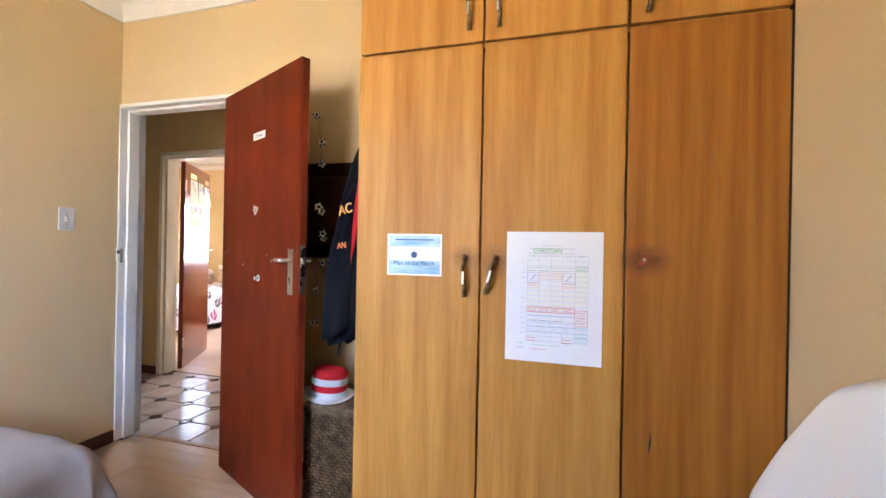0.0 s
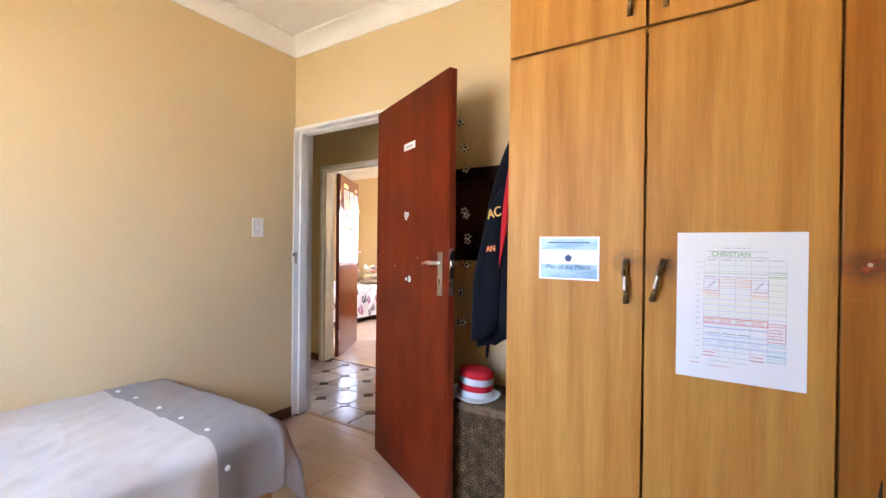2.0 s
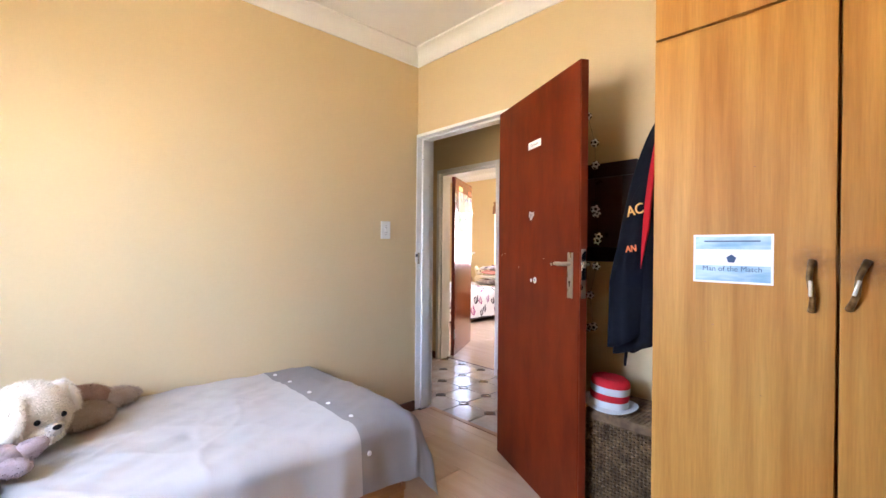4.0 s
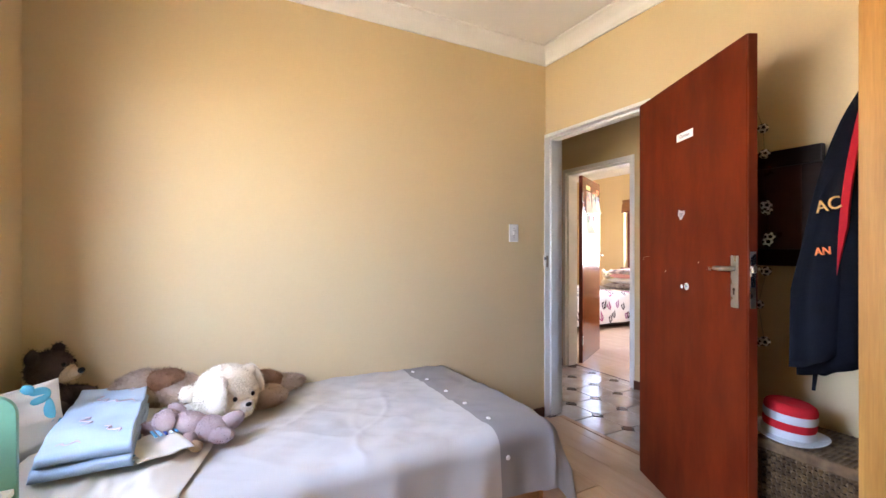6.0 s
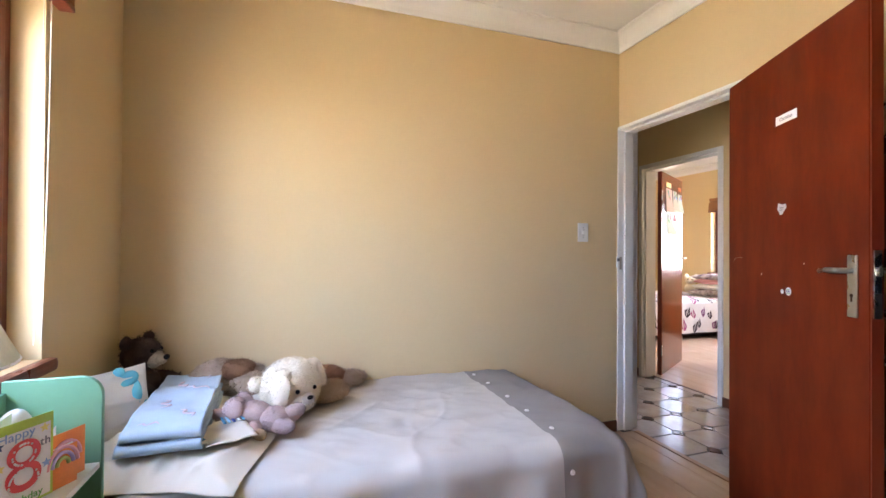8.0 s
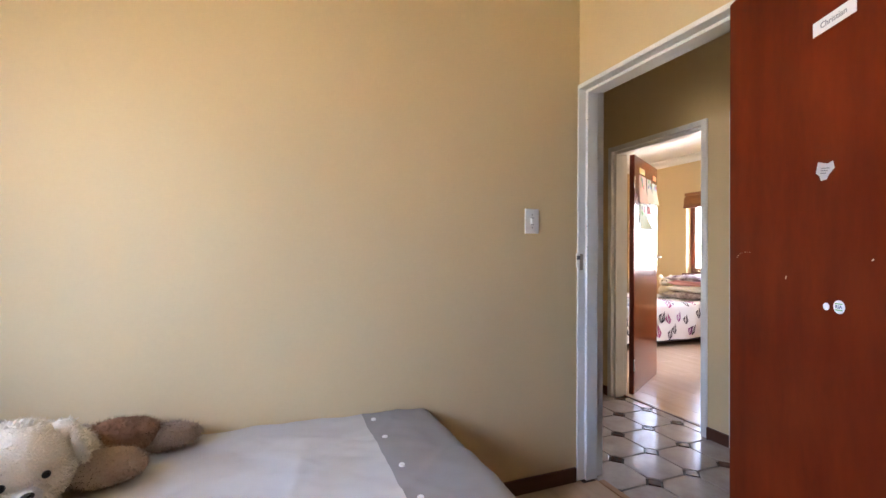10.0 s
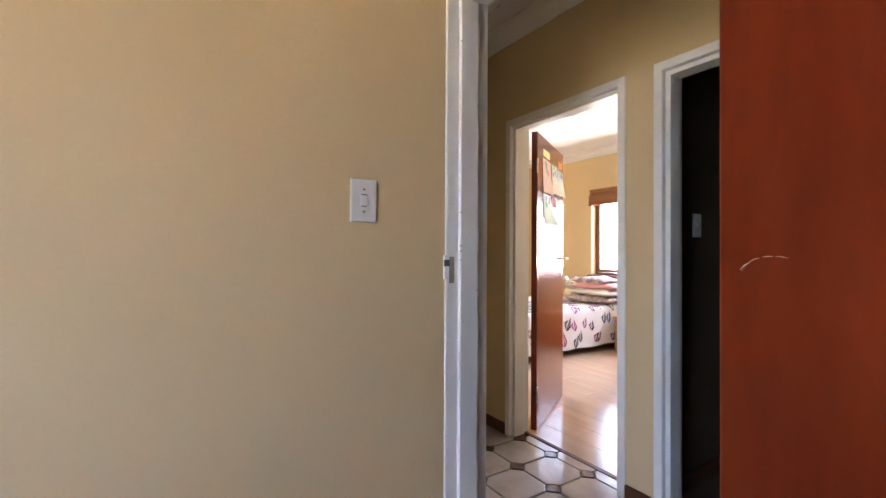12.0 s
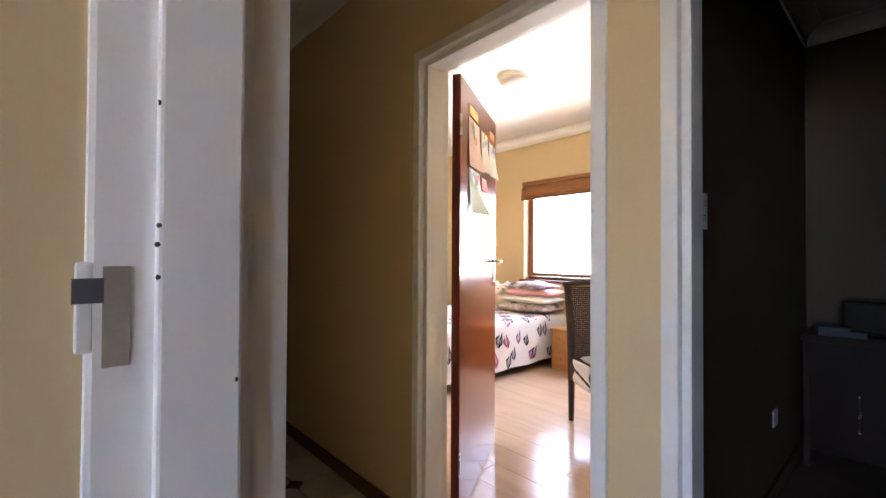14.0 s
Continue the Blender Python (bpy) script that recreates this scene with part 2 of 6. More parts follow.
wall("wall_passage_east", X1, X1 + 0.15, C0, C1, [], "y", "plain yellow painted passage end wall")
wall("wall_far_north", FX0 - 0.15, FX1 + 0.04, F1, F1 + 0.25, [WIN2], "x", "warm yellow painted wall with a window")
wall("wall_far_west", FX0 - 0.15, FX0, F0, F1, [], "y", "plain warm yellow painted bedroom wall")
wall("wall_between_rooms", FX1, FX1 + 0.04, F0, F1, [], "y", "yellow painted wall of the far bedroom")
# The unlit room's inner faces carry its shade in their paint.
wall("wall_dark_west", FX1 + 0.04, DX0, F0, F1, [], "y", "plain taupe wall of the unlit room, gloom put into its colour", TAUPE_SHADED)
wall("wall_passage_return", X1 + 0.15, DX1 + 0.15, C1, F0, [], "x", "plain taupe wall of the unlit room, gloom put into its colour", TAUPE_SHADED)
wall("wall_dark_south", DD[1], DX1, F0, F0 + 0.004, [], "x", "plain taupe wall of the unlit room, gloom put into its colour", TAUPE_SHADED)
wall("wall_dark_north", DX0, DX1 + 0.15, D1, D1 + 0.15, [], "x", "plain taupe wall of the unlit room, gloom put into its colour", TAUPE_SHADED)
wall("wall_dark_east", DX1, DX1 + 0.15, F0, D1, [], "y", "plain taupe wall of the unlit room, gloom put into its colour", TAUPE_SHADED)


def ceiling(name, x0, x1, y0, y1):
    """Ceiling board with a coved cornice running round it."""
    bm = bmesh.new()
    box(bm, x0 - 0.02, x1 + 0.02, y0 - 0.02, y1 + 0.02, ZC, ZC + 0.03)
    tagged(part(name, bm, CEIL), "smooth white painted ceiling", "ceiling", kind="structure")
    prof = [(0.0, ZC - 0.1), (0.012, ZC - 0.1), (0.014, ZC - 0.088)] + [(0.014 + 0.072 * (1 - math.cos(a)), ZC - 0.088 + 0.074 * math.sin(a)) for a in [radians(90) * k / 7 for k in range(1, 8)]] + [(0.1, ZC - 0.012), (0.1, ZC + 0.004)]
    bm = bmesh.new()
    loops = [[bm.verts.new((x0 + d if sx < 0 else x1 - d, y0 + d if sy < 0 else y1 - d, z)) for sx, sy in ((-1, -1), (1, -1), (1, 1), (-1, 1))] for d, z in prof]
    for a, b in zip(loops, loops[1:]):
        for i in range(4):
            bm.faces.new((a[i], a[(i + 1) % 4], b[(i + 1) % 4], b[i]))
    tagged(part("cornice", bm, CORN), "white coved plaster cornice under the ceiling", "cornice", kind="structure")


ceiling("ceiling_bedroom", X0, X1, Y0, Y1)
ceiling("ceiling_passage", FX0, X1, C0, C1)
ceiling("ceiling_far", FX0, FX1, F0, F1)
ceiling("ceiling_dark", DX0, DX1, F0, D1)
tagged(part("roof", boxes((FX0 - 0.6, X1 + 0.6, Y0 - 0.6, F1 + 0.6, ZT, ZT + 0.12)), PAVE), "flat roof slab over the house", "roof", kind="structure")

floor = tagged(part("floor", boxes((FX0 - 0.15, X1 + 0.15, Y0 - 0.25, F1 + 0.25, -0.2, -0.012)), GROUT), "floor of laminate planks and octagonal glazed tiles", "floor", kind="structure")
bm = bmesh.new()
bmesh.ops.create_grid(bm, x_segments=1, y_segments=1, size=600, matrix=Matrix.Translation((0, 0, -0.25)))
tagged(part("ground", bm, BOUNCE_GROUND), "pale ground round the house, toned to bounce sunlight indoors", "ground", kind="structure")


def skirting(runs):
    for x0, y0, x1, y1, nx, ny in runs:
        t, h = 0.014, 0.075
        xs, ys = sorted((x0, x1, x0 + nx * t, x1 + nx * t)), sorted((y0, y1, y0 + ny * t, y1 + ny * t))
        tagged(part("baseboard", boxes((xs[0], xs[-1], ys[0], ys[-1], 0, h), bev=0.004), BASEB), "dark stained wooden skirting board along the wall", "skirting", kind="structure")


skirting([(X0, Y0, X0, Y1 - 0.02, 1, 0), (BD[1], Y1, -0.66, Y1, 0, -1), (X0 + 0.02, Y0, X1 - 0.02, Y0, 0, 1), (X1, Y0, X1, 1.49, -1, 0),
          (FX0, C1, ID[0], C1, 0, -1), (ID[1], C1, DD[0], C1, 0, -1), (DD[1], C1, X1, C1, 0, -1), (FX0, C0, BD[0], C0, 0, 1), (BD[1], C0, X1, C0, 0, 1),
          (FX1, F0 + 0.02, FX1, F1, -1, 0), (FX0, F1, FX1 - 0.02, F1, 0, -1), (FX0, F0, FX0, F1 - 0.02, 1, 0),
          (DX0, F0 + 0.02, DX0, D1, 1, 0), (DX0 + 0.02, D1, DX1, D1, 0, -1)])


def door_frame(name, xa, xb, ya, yb, side, label, w=0.042, s=0.022, stop=None, lip=None):
    """Pressed steel frame round the whole wall thickness; side -1: the leaf closes at ya, 1: at yb.
    lip: where a shallower edge begins behind the stop, and its width."""
    top = tagged(new(name), label, "door frame", kind="structure")
    p, reb = 0.012, 0.045
    sy0, sy1 = stop or ((ya + reb, yb + p - 0.03) if side < 0 else (ya - p + 0.03, yb - reb))
    y1 = lip[0] if lip else yb + p
    for left in (True, False):
        x0, x1 = (xa, xa + w) if left else (xb - w, xb)
        part("jamb", boxes((x0, x1, ya - p, y1, 0, HEAD), bev=0.006), STEEL, top)
        k0, k1 = (x1 - 0.004, x1 + s) if left else (x0 - s, x0 + 0.004)
        part("stop", boxes((k0, k1, sy0, sy1, 0, HEAD - w + 0.002), bev=0.004), STEEL, top)
        if lip:
            part("edge_lip", boxes((xa, xa + lip[1], y1 - 0.004, yb + p, 0, HEAD) if left else (xb - lip[1], xb, y1 - 0.004, yb + p, 0, HEAD), bev=0.002), STEEL, top)
    part("head", boxes((xa + w - 0.006, xb - w + 0.006, ya - p + 0.001, y1 - 0.001, HEAD - w, HEAD - 0.0005), bev=0.006), STEEL, top)
    part("stop", boxes((xa + w + s - 0.003, xb - w - s + 0.003, sy0 + 0.001, sy1 - 0.001, HEAD - w - s, HEAD - w + 0.004), bev=0.004), STEEL, top)
    if lip:
        part("edge_lip", boxes((xa + lip[1] - 0.001, xb - lip[1] + 0.001, y1 - 0.003, yb + p - 0.001, HEAD - lip[1], HEAD - 0.0005), bev=0.002), STEEL, top)
    return top


door_frame("door_frame_1", *BD, Y1, C0, -1, "white enamelled pressed steel bedroom door frame with chips", w=0.024, s=0.014, stop=(2.112, 2.184), lip=(2.198, 0.018))
door_frame("door_frame_2", *ID, C1, F0, 1, "white enamelled pressed steel door frame off the passage")
door_frame("door_frame_3", *DD, C1, F0, 1, "white enamelled steel door frame of a dark room")


# ---- doors ----
def door_leaf(name, hinge, angle, flip, label, wood, t=0.04, w=0.805):
    """A flush door; local x runs from the hinge along the leaf, y is its thickness."""
    d = thing(name, label, "door", kind="structure", at=pose(*hinge, 0, 0, angle))
    y0, y1 = (0, t) if flip else (-t, 0)
    part("panel", boxes((0, w, y0, y1, 0.008, 2.036), bev=0.0025), wood, d)
    part("edge_strip", boxes((w - 0.001, w + 0.004, y0 + 0.003, y1 - 0.003, 0.01, 2.034)), MAHOG_EDGE, d)
    part("edge_strip", boxes((-0.004, 0.001, y0 + 0.003, y1 - 0.003, 0.01, 2.034)), MAHOG_EDGE, d)
    for s, yy in ((-1, y0), (1, y1)):
        bm = boxes((w - 0.078, w - 0.04, yy, yy + s * 0.006, 1.015, 1.215), bev=0.003)
        plate = part("lever_plate", bm, CHROME, d, "satin steel lever lock plate")
        bm = bmesh.new()
        z = 1.165
        cyl(bm, (w - 0.059, yy + s * 0.004, z), (w - 0.059, yy + s * 0.05, z), 0.009)
        tube(bm, [(w - 0.052, yy + s * 0.046, z), (w - 0.075, yy + s * 0.05, z), (w - 0.105, yy + s * 0.049, z), (w - 0.142, yy + s * 0.043, z - 0.004)], [0.009, 0.0095, 0.009, 0.008], 10)
        part("lever", bm, CHROME, plate, smooth=True)
        bm = bmesh.new()
        cyl(bm, (w - 0.059, yy + s * 0.005, 1.085), (w - 0.059, yy + s * 0.0075, 1.085), 0.006)
        box(bm, w - 0.062, w - 0.056, yy + s * 0.005, yy + s * 0.0075, 1.065, 1.085)
        part("keyhole", bm, DARKGAP, plate)
    lock = part("lock_face", boxes((w + 0.0035, w + 0.006, (y0 + y1) / 2 - 0.011, (y0 + y1) / 2 + 0.011, 1.02, 1.23), bev=0.001), CHROME, d, "steel mortice lock face")
    part("latch", boxes((w + 0.005, w + 0.016, (y0 + y1) / 2 - 0.007, (y0 + y1) / 2 + 0.007, 1.15, 1.178), bev=0.003), CHROME, lock)
    for z in (0.25, 1.8):
        bm = boxes((-0.012, 0.012, y1 - 0.001 if flip else y0 - 0.006, y1 + 0.006 if flip else y0 + 0.001, z - 0.05, z + 0.05), bev=0.001)
        part("hinge", bm, CHROME, d)
    return d


LEAF = pose(-1.745, 2.008, 0, 0, 0, -26.0)
door1 = door_leaf("door_1", (-1.745, 2.008, 0), -26.0, True, "red mahogany flush bedroom door standing wide open", MAHOG)
door2 = door_leaf("door_2", (-3.556, 3.385, 0), 119.6, False, "red mahogany flush door standing open, papers stuck on it", MAHOG_GLOSS)

# ---- wardrobe ----
WY = 1.497
ward = thing("wardrobe", "tall built-in golden wood veneer wardrobe with six doors", "wardrobe")
for name_, b_ in (("side_panel", (-0.659, -0.643, WY, Y1, 0, ZC)), ("side_panel", (0.654, X1, WY, Y1, 0, ZC)), ("back_panel", (-0.642, 0.653, Y1 - 0.015, Y1 - 0.001, 0, ZC)), ("bottom_panel", (-0.642, 0.653, WY + 0.03, Y1 - 0.016, 0.071, 0.085)),
                  ("shelf", (-0.642, 0.653, WY + 0.004, Y1 - 0.016, 1.905, 1.925)), ("divider", (-0.21, -0.194, WY + 0.022, Y1 - 0.016, 0.086, 1.904)), ("divider", (0.237, 0.253, WY + 0.022, Y1 - 0.016, 0.086, 1.904)),
                  ("divider", (-0.21, -0.194, WY + 0.022, Y1 - 0.016, 1.926, ZC)), ("divider", (0.237, 0.253, WY + 0.022, Y1 - 0.016, 1.926, ZC))):
    part(name_, boxes(b_), VENEER, ward)
part("plinth", boxes((-0.643, 0.654, WY + 0.03, WY + 0.05, 0, 0.07)), DARKGAP, ward)
for x0, x1 in ((-0.655, -0.206), (-0.199, 0.240), (0.247, 0.662)):
    for z0, z1 in ((0.075, 1.909), (1.922, ZC - 0.012)):
        part("door", boxes((x0, x1, WY - 0.018, WY, z0, z1), bev=0.0025), VENEER_DARK if x0 > 0.2 and z0 < 1 else VENEER, ward)


def cup_handle(x, z0, z1, lean):
    """A wavy old brass pull on two feet with a pale inlay."""
    h = tagged(new("handle"), "tarnished brass pull with a pale inlay")
    h.parent = ward
    h.matrix_basis = pose(x, WY - 0.018, (z0 + z1) / 2, 0, lean, 0)
    L = z1 - z0
    bm = bmesh.new()
    tube(bm, [(0, -0.004, -L / 2), (0.002, -0.016, -L * 0.38), (0.004, -0.024, -L * 0.15), (0, -0.026, 0), (-0.004, -0.024, L * 0.15), (-0.002, -0.016, L * 0.38), (0, -0.004, L / 2)], [0.009, 0.0075, 0.007, 0.0075, 0.007, 0.0075, 0.009], 10)
    for s in (-1, 1):
        cyl(bm, (0, 0, s * L * 0.44), (0, -0.012, s * L * 0.44), 0.008, 0.006, 10)
    part("grip", bm, BRASS, h, smooth=True)
    part("inlay", boxes((-0.004, 0.004, -0.0355, -0.028, -L * 0.2, L * 0.12), bev=0.002), CHROME, h)


for a in ((-0.253, 1.072, 1.204, 0), (-0.165, 1.082, 1.208, 15), (-0.253, 1.962, 2.09, 0), (-0.153, 1.962, 2.09, 0), (0.296, 1.948, 2.076, 0)):
    cup_handle(*a)


def smudge_material(name, color, strength):
    m = bpy.data.materials.new(name)
    m.use_nodes = True
    N, L = m.node_tree.nodes, m.node_tree.links
    b = N["Principled BSDF"]
    b.inputs["Base Color"].default_value = (*color, 1)
    b.inputs["Roughness"].default_value = 0.5
    tc, g, n, mu, mr = N.new("ShaderNodeTexCoord"), N.new("ShaderNodeTexGradient"), N.new("ShaderNodeTexNoise"), N.new("ShaderNodeMath"), N.new("ShaderNodeMath")
    g.gradient_type = "SPHERICAL"
    L.new(tc.outputs["Object"], g.inputs[0])
    L.new(tc.outputs["Object"], n.inputs["Vector"])
    n.inputs["Scale"].default_value = 4
    mu.operation = mr.operation = "MULTIPLY"
    L.new(g.outputs[1], mu.inputs[0])
    L.new(n.outputs[0], mu.inputs[1])
    L.new(mu.outputs[0], mr.inputs[0])
    mr.inputs[1].default_value = strength
    mr.use_clamp = True
    L.new(mr.outputs[0], b.inputs["Alpha"])
    return m


STAIN = smudge_material("hand_worn_stain", (0.24, 0.08, 0.015), 1.0)
STAIN_RED = smudge_material("red_brown_stain", (0.3, 0.075, 0.025), 1.7)


def smudge(parent, x, y, z, rx, rz, mat=STAIN, name="stain", label="worn dark stain"):
    bm = bmesh.new()
    bmesh.ops.create_circle(bm, cap_ends=True, segments=24, radius=1.0, matrix=pose(0, 0, 0, 90))
    ob = part(name, bm, mat, parent, label)
    ob.matrix_basis = pose(x, y, z) @ Matrix.Diagonal((rx, 1, rz, 1))


for x, z, rx, rz in ((-0.25, 1.2, 0.06, 0.05), (-0.15, 1.19, 0.07, 0.06)):
    smudge(ward, x, WY - 0.0186, z, rx, rz)
smudge(ward, 0.298, WY - 0.0189, 1.203, 0.085, 0.055, STAIN_RED, label="red-brown worn stain")
bm = bmesh.new()
tube(bm, [(0.3185, WY - 0.0178, 0.63), (0.3215, WY - 0.0178, 0.655), (0.3235, WY - 0.0178, 0.69)], [0.0012, 0.004, 0.0012], 6)
part("crack", bm, DARKGAP, ward, "short dark crack in the veneer")
part("filler_strip", boxes((0.6625, X1 - 0.0005, WY - 0.014, WY - 0.001, 0.02, ZC - 0.02)), DARKGAP, ward, "dark gap filler along the wall")
bm = bmesh.new()
tube(bm, [(0.247, WY - 0.0178, 1.117), (0.28, WY - 0.0178, 1.121), (0.31, WY - 0.0178, 1.112), (0.337, WY - 0.0178, 1.119)], 0.0009, 5)
part("scratch", bm, VEDGE, ward, "thin wavy scratch")
for x, z, w in ((-0.48, 1.005, 0.004), (-0.5, 0.95, 0.003), (-0.38, 1.47, 0.003), (-0.36, 0.82, 0.003), (0.1, 0.74, 0.003), (0.47, 0.95, 0.004)):
    bm = bmesh.new()
    tube(bm, [(x - w, WY - 0.0182, z), (x, WY - 0.0182, z + 0.001), (x + w * 0.8, WY - 0.0182, z - 0.002)], [0.0006, 0.0014, 0.0006], 5)
    part("nick", bm, VEDGE, ward, "small dark nick")
bm = bmesh.new()
cyl(bm, (0.297, WY - 0.018, 1.206), (0.297, WY - 0.021, 1.206), 0.005)
part("screw", bm, CHROME, ward)
bm = bmesh.new()
tube(bm, [(0.445, WY - 0.018, 1.60), (0.455, WY - 0.018, 1.545), (0.475, WY - 0.018, 1.50), (0.49, WY - 0.018, 1.43), (0.495, WY - 0.018, 1.36)], [0.0006, 0.0016, 0.002, 0.0016, 0.0006], 6)
part("scratch", bm, VEDGE, ward, "long curved scratch")


def letters(text, size, mat, parent, m, name="lettering", depth=0.0004, label=""):
    c = bpy.data.curves.new("lettering", "FONT")
    c.body, c.size, c.extrude, c.align_x, c.align_y = text, size, depth, "CENTER", "CENTER"
    tmp = new("lettering", c)
    me = bpy.data.meshes.new_from_object(tmp)
    bpy.data.objects.remove(tmp)
    me.materials.clear()
    me.materials.append(mat)
    ob = new(name, me)
    ob.parent, ob.matrix_basis = parent, m
    if label:
        ob["label"] = label
    return ob


def ink(name, c, rough=0.6):
    return material(name, c, rough, scale=40, mix=0.2, fine=200, bump=0.0, grain=0.05)


GREEN_INK, RED_INK, BLUE_INK, GREY_INK, ORANGE_INK, YELLOW_INK = ink("green_ink", (0.16, 0.45, 0.14)), ink("red_ink", (0.7, 0.12, 0.15)), ink("blue_ink", (0.3, 0.45, 0.75)), ink("grey_ink", (0.24, 0.25, 0.3)), ink("orange_ink", (0.85, 0.4, 0.15)), ink("yellow_ink", (0.85, 0.75, 0.25))
SEA = material("blue_wave_print", (0.10, 0.30, 0.52), 0.4, dark=(0.5, 0.68, 0.82), scale=22, stretch=(0.4, 1, 1.6), fine=60, bump=0, mix=0.5, grain=0.05)
NAVY_INK = ink("navy_ink", (0.05, 0.1, 0.22))

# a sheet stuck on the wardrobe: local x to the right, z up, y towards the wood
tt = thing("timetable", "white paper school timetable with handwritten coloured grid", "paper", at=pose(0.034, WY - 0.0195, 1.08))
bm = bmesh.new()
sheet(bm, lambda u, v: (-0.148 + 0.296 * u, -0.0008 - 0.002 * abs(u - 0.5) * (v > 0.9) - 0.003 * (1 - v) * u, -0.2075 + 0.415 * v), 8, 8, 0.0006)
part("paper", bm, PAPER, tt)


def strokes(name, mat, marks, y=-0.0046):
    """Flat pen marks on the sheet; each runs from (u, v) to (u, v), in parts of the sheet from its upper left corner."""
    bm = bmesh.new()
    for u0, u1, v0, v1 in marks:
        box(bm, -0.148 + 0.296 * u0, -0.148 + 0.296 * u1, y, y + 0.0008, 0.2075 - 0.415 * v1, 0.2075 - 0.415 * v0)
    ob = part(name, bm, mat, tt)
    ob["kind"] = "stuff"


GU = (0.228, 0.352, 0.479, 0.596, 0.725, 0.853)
VIOLET_INK, CYAN_INK, PALE_INK = ink("violet_ink", (0.42, 0.3, 0.62)), ink("cyan_ink", (0.3, 0.62, 0.72)), ink("pale_grey_ink", (0.46, 0.48, 0.5))
rnd = random.Random(5)


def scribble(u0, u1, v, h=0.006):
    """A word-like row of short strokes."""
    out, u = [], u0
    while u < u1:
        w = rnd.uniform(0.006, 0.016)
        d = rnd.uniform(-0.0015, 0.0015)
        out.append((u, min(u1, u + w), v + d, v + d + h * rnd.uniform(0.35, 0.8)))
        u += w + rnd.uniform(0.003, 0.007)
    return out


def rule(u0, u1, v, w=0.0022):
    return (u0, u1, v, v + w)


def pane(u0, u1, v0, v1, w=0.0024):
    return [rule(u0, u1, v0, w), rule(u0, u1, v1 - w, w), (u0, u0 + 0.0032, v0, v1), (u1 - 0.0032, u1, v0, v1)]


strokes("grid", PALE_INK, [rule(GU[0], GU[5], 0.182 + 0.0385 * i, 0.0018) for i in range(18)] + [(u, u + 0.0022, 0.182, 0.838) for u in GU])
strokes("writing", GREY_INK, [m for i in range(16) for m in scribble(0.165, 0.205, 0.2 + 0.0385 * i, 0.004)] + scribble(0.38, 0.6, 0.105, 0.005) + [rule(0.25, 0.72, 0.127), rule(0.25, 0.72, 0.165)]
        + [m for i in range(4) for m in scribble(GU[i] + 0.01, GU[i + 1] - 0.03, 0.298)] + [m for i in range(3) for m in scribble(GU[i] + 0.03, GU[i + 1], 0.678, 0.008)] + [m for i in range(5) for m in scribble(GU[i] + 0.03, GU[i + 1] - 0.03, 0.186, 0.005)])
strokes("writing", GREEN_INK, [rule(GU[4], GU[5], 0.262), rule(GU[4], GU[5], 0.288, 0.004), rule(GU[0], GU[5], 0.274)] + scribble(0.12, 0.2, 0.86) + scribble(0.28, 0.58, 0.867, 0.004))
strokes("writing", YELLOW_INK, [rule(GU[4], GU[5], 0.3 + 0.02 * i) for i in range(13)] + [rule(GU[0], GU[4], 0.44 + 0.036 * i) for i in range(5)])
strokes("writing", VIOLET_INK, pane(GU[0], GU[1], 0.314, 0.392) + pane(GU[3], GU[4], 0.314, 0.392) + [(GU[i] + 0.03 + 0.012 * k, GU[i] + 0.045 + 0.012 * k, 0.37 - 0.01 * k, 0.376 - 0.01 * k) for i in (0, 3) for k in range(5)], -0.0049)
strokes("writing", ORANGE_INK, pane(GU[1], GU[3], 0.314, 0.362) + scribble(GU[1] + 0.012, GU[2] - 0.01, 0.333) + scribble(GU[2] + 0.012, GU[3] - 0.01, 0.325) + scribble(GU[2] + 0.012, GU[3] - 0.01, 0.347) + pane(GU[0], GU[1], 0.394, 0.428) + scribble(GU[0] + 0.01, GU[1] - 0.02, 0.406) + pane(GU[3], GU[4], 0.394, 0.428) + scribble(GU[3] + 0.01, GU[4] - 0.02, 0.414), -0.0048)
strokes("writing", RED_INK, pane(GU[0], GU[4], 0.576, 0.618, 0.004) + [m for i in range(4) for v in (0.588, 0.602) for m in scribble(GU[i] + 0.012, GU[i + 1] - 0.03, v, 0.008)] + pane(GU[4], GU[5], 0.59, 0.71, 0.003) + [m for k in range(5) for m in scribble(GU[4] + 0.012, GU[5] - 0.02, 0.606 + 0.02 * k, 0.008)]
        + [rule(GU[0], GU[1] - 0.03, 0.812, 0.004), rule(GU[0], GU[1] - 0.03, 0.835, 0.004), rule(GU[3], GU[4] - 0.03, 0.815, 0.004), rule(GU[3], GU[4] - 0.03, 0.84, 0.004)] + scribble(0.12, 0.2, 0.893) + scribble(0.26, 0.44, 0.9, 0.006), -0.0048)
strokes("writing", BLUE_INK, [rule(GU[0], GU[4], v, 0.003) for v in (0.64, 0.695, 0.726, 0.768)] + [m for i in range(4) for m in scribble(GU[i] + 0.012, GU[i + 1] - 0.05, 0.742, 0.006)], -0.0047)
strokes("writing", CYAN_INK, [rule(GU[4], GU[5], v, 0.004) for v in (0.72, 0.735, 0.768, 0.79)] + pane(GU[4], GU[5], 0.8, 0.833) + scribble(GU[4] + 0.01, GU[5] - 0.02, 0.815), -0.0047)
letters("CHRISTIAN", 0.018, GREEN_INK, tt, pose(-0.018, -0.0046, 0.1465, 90))

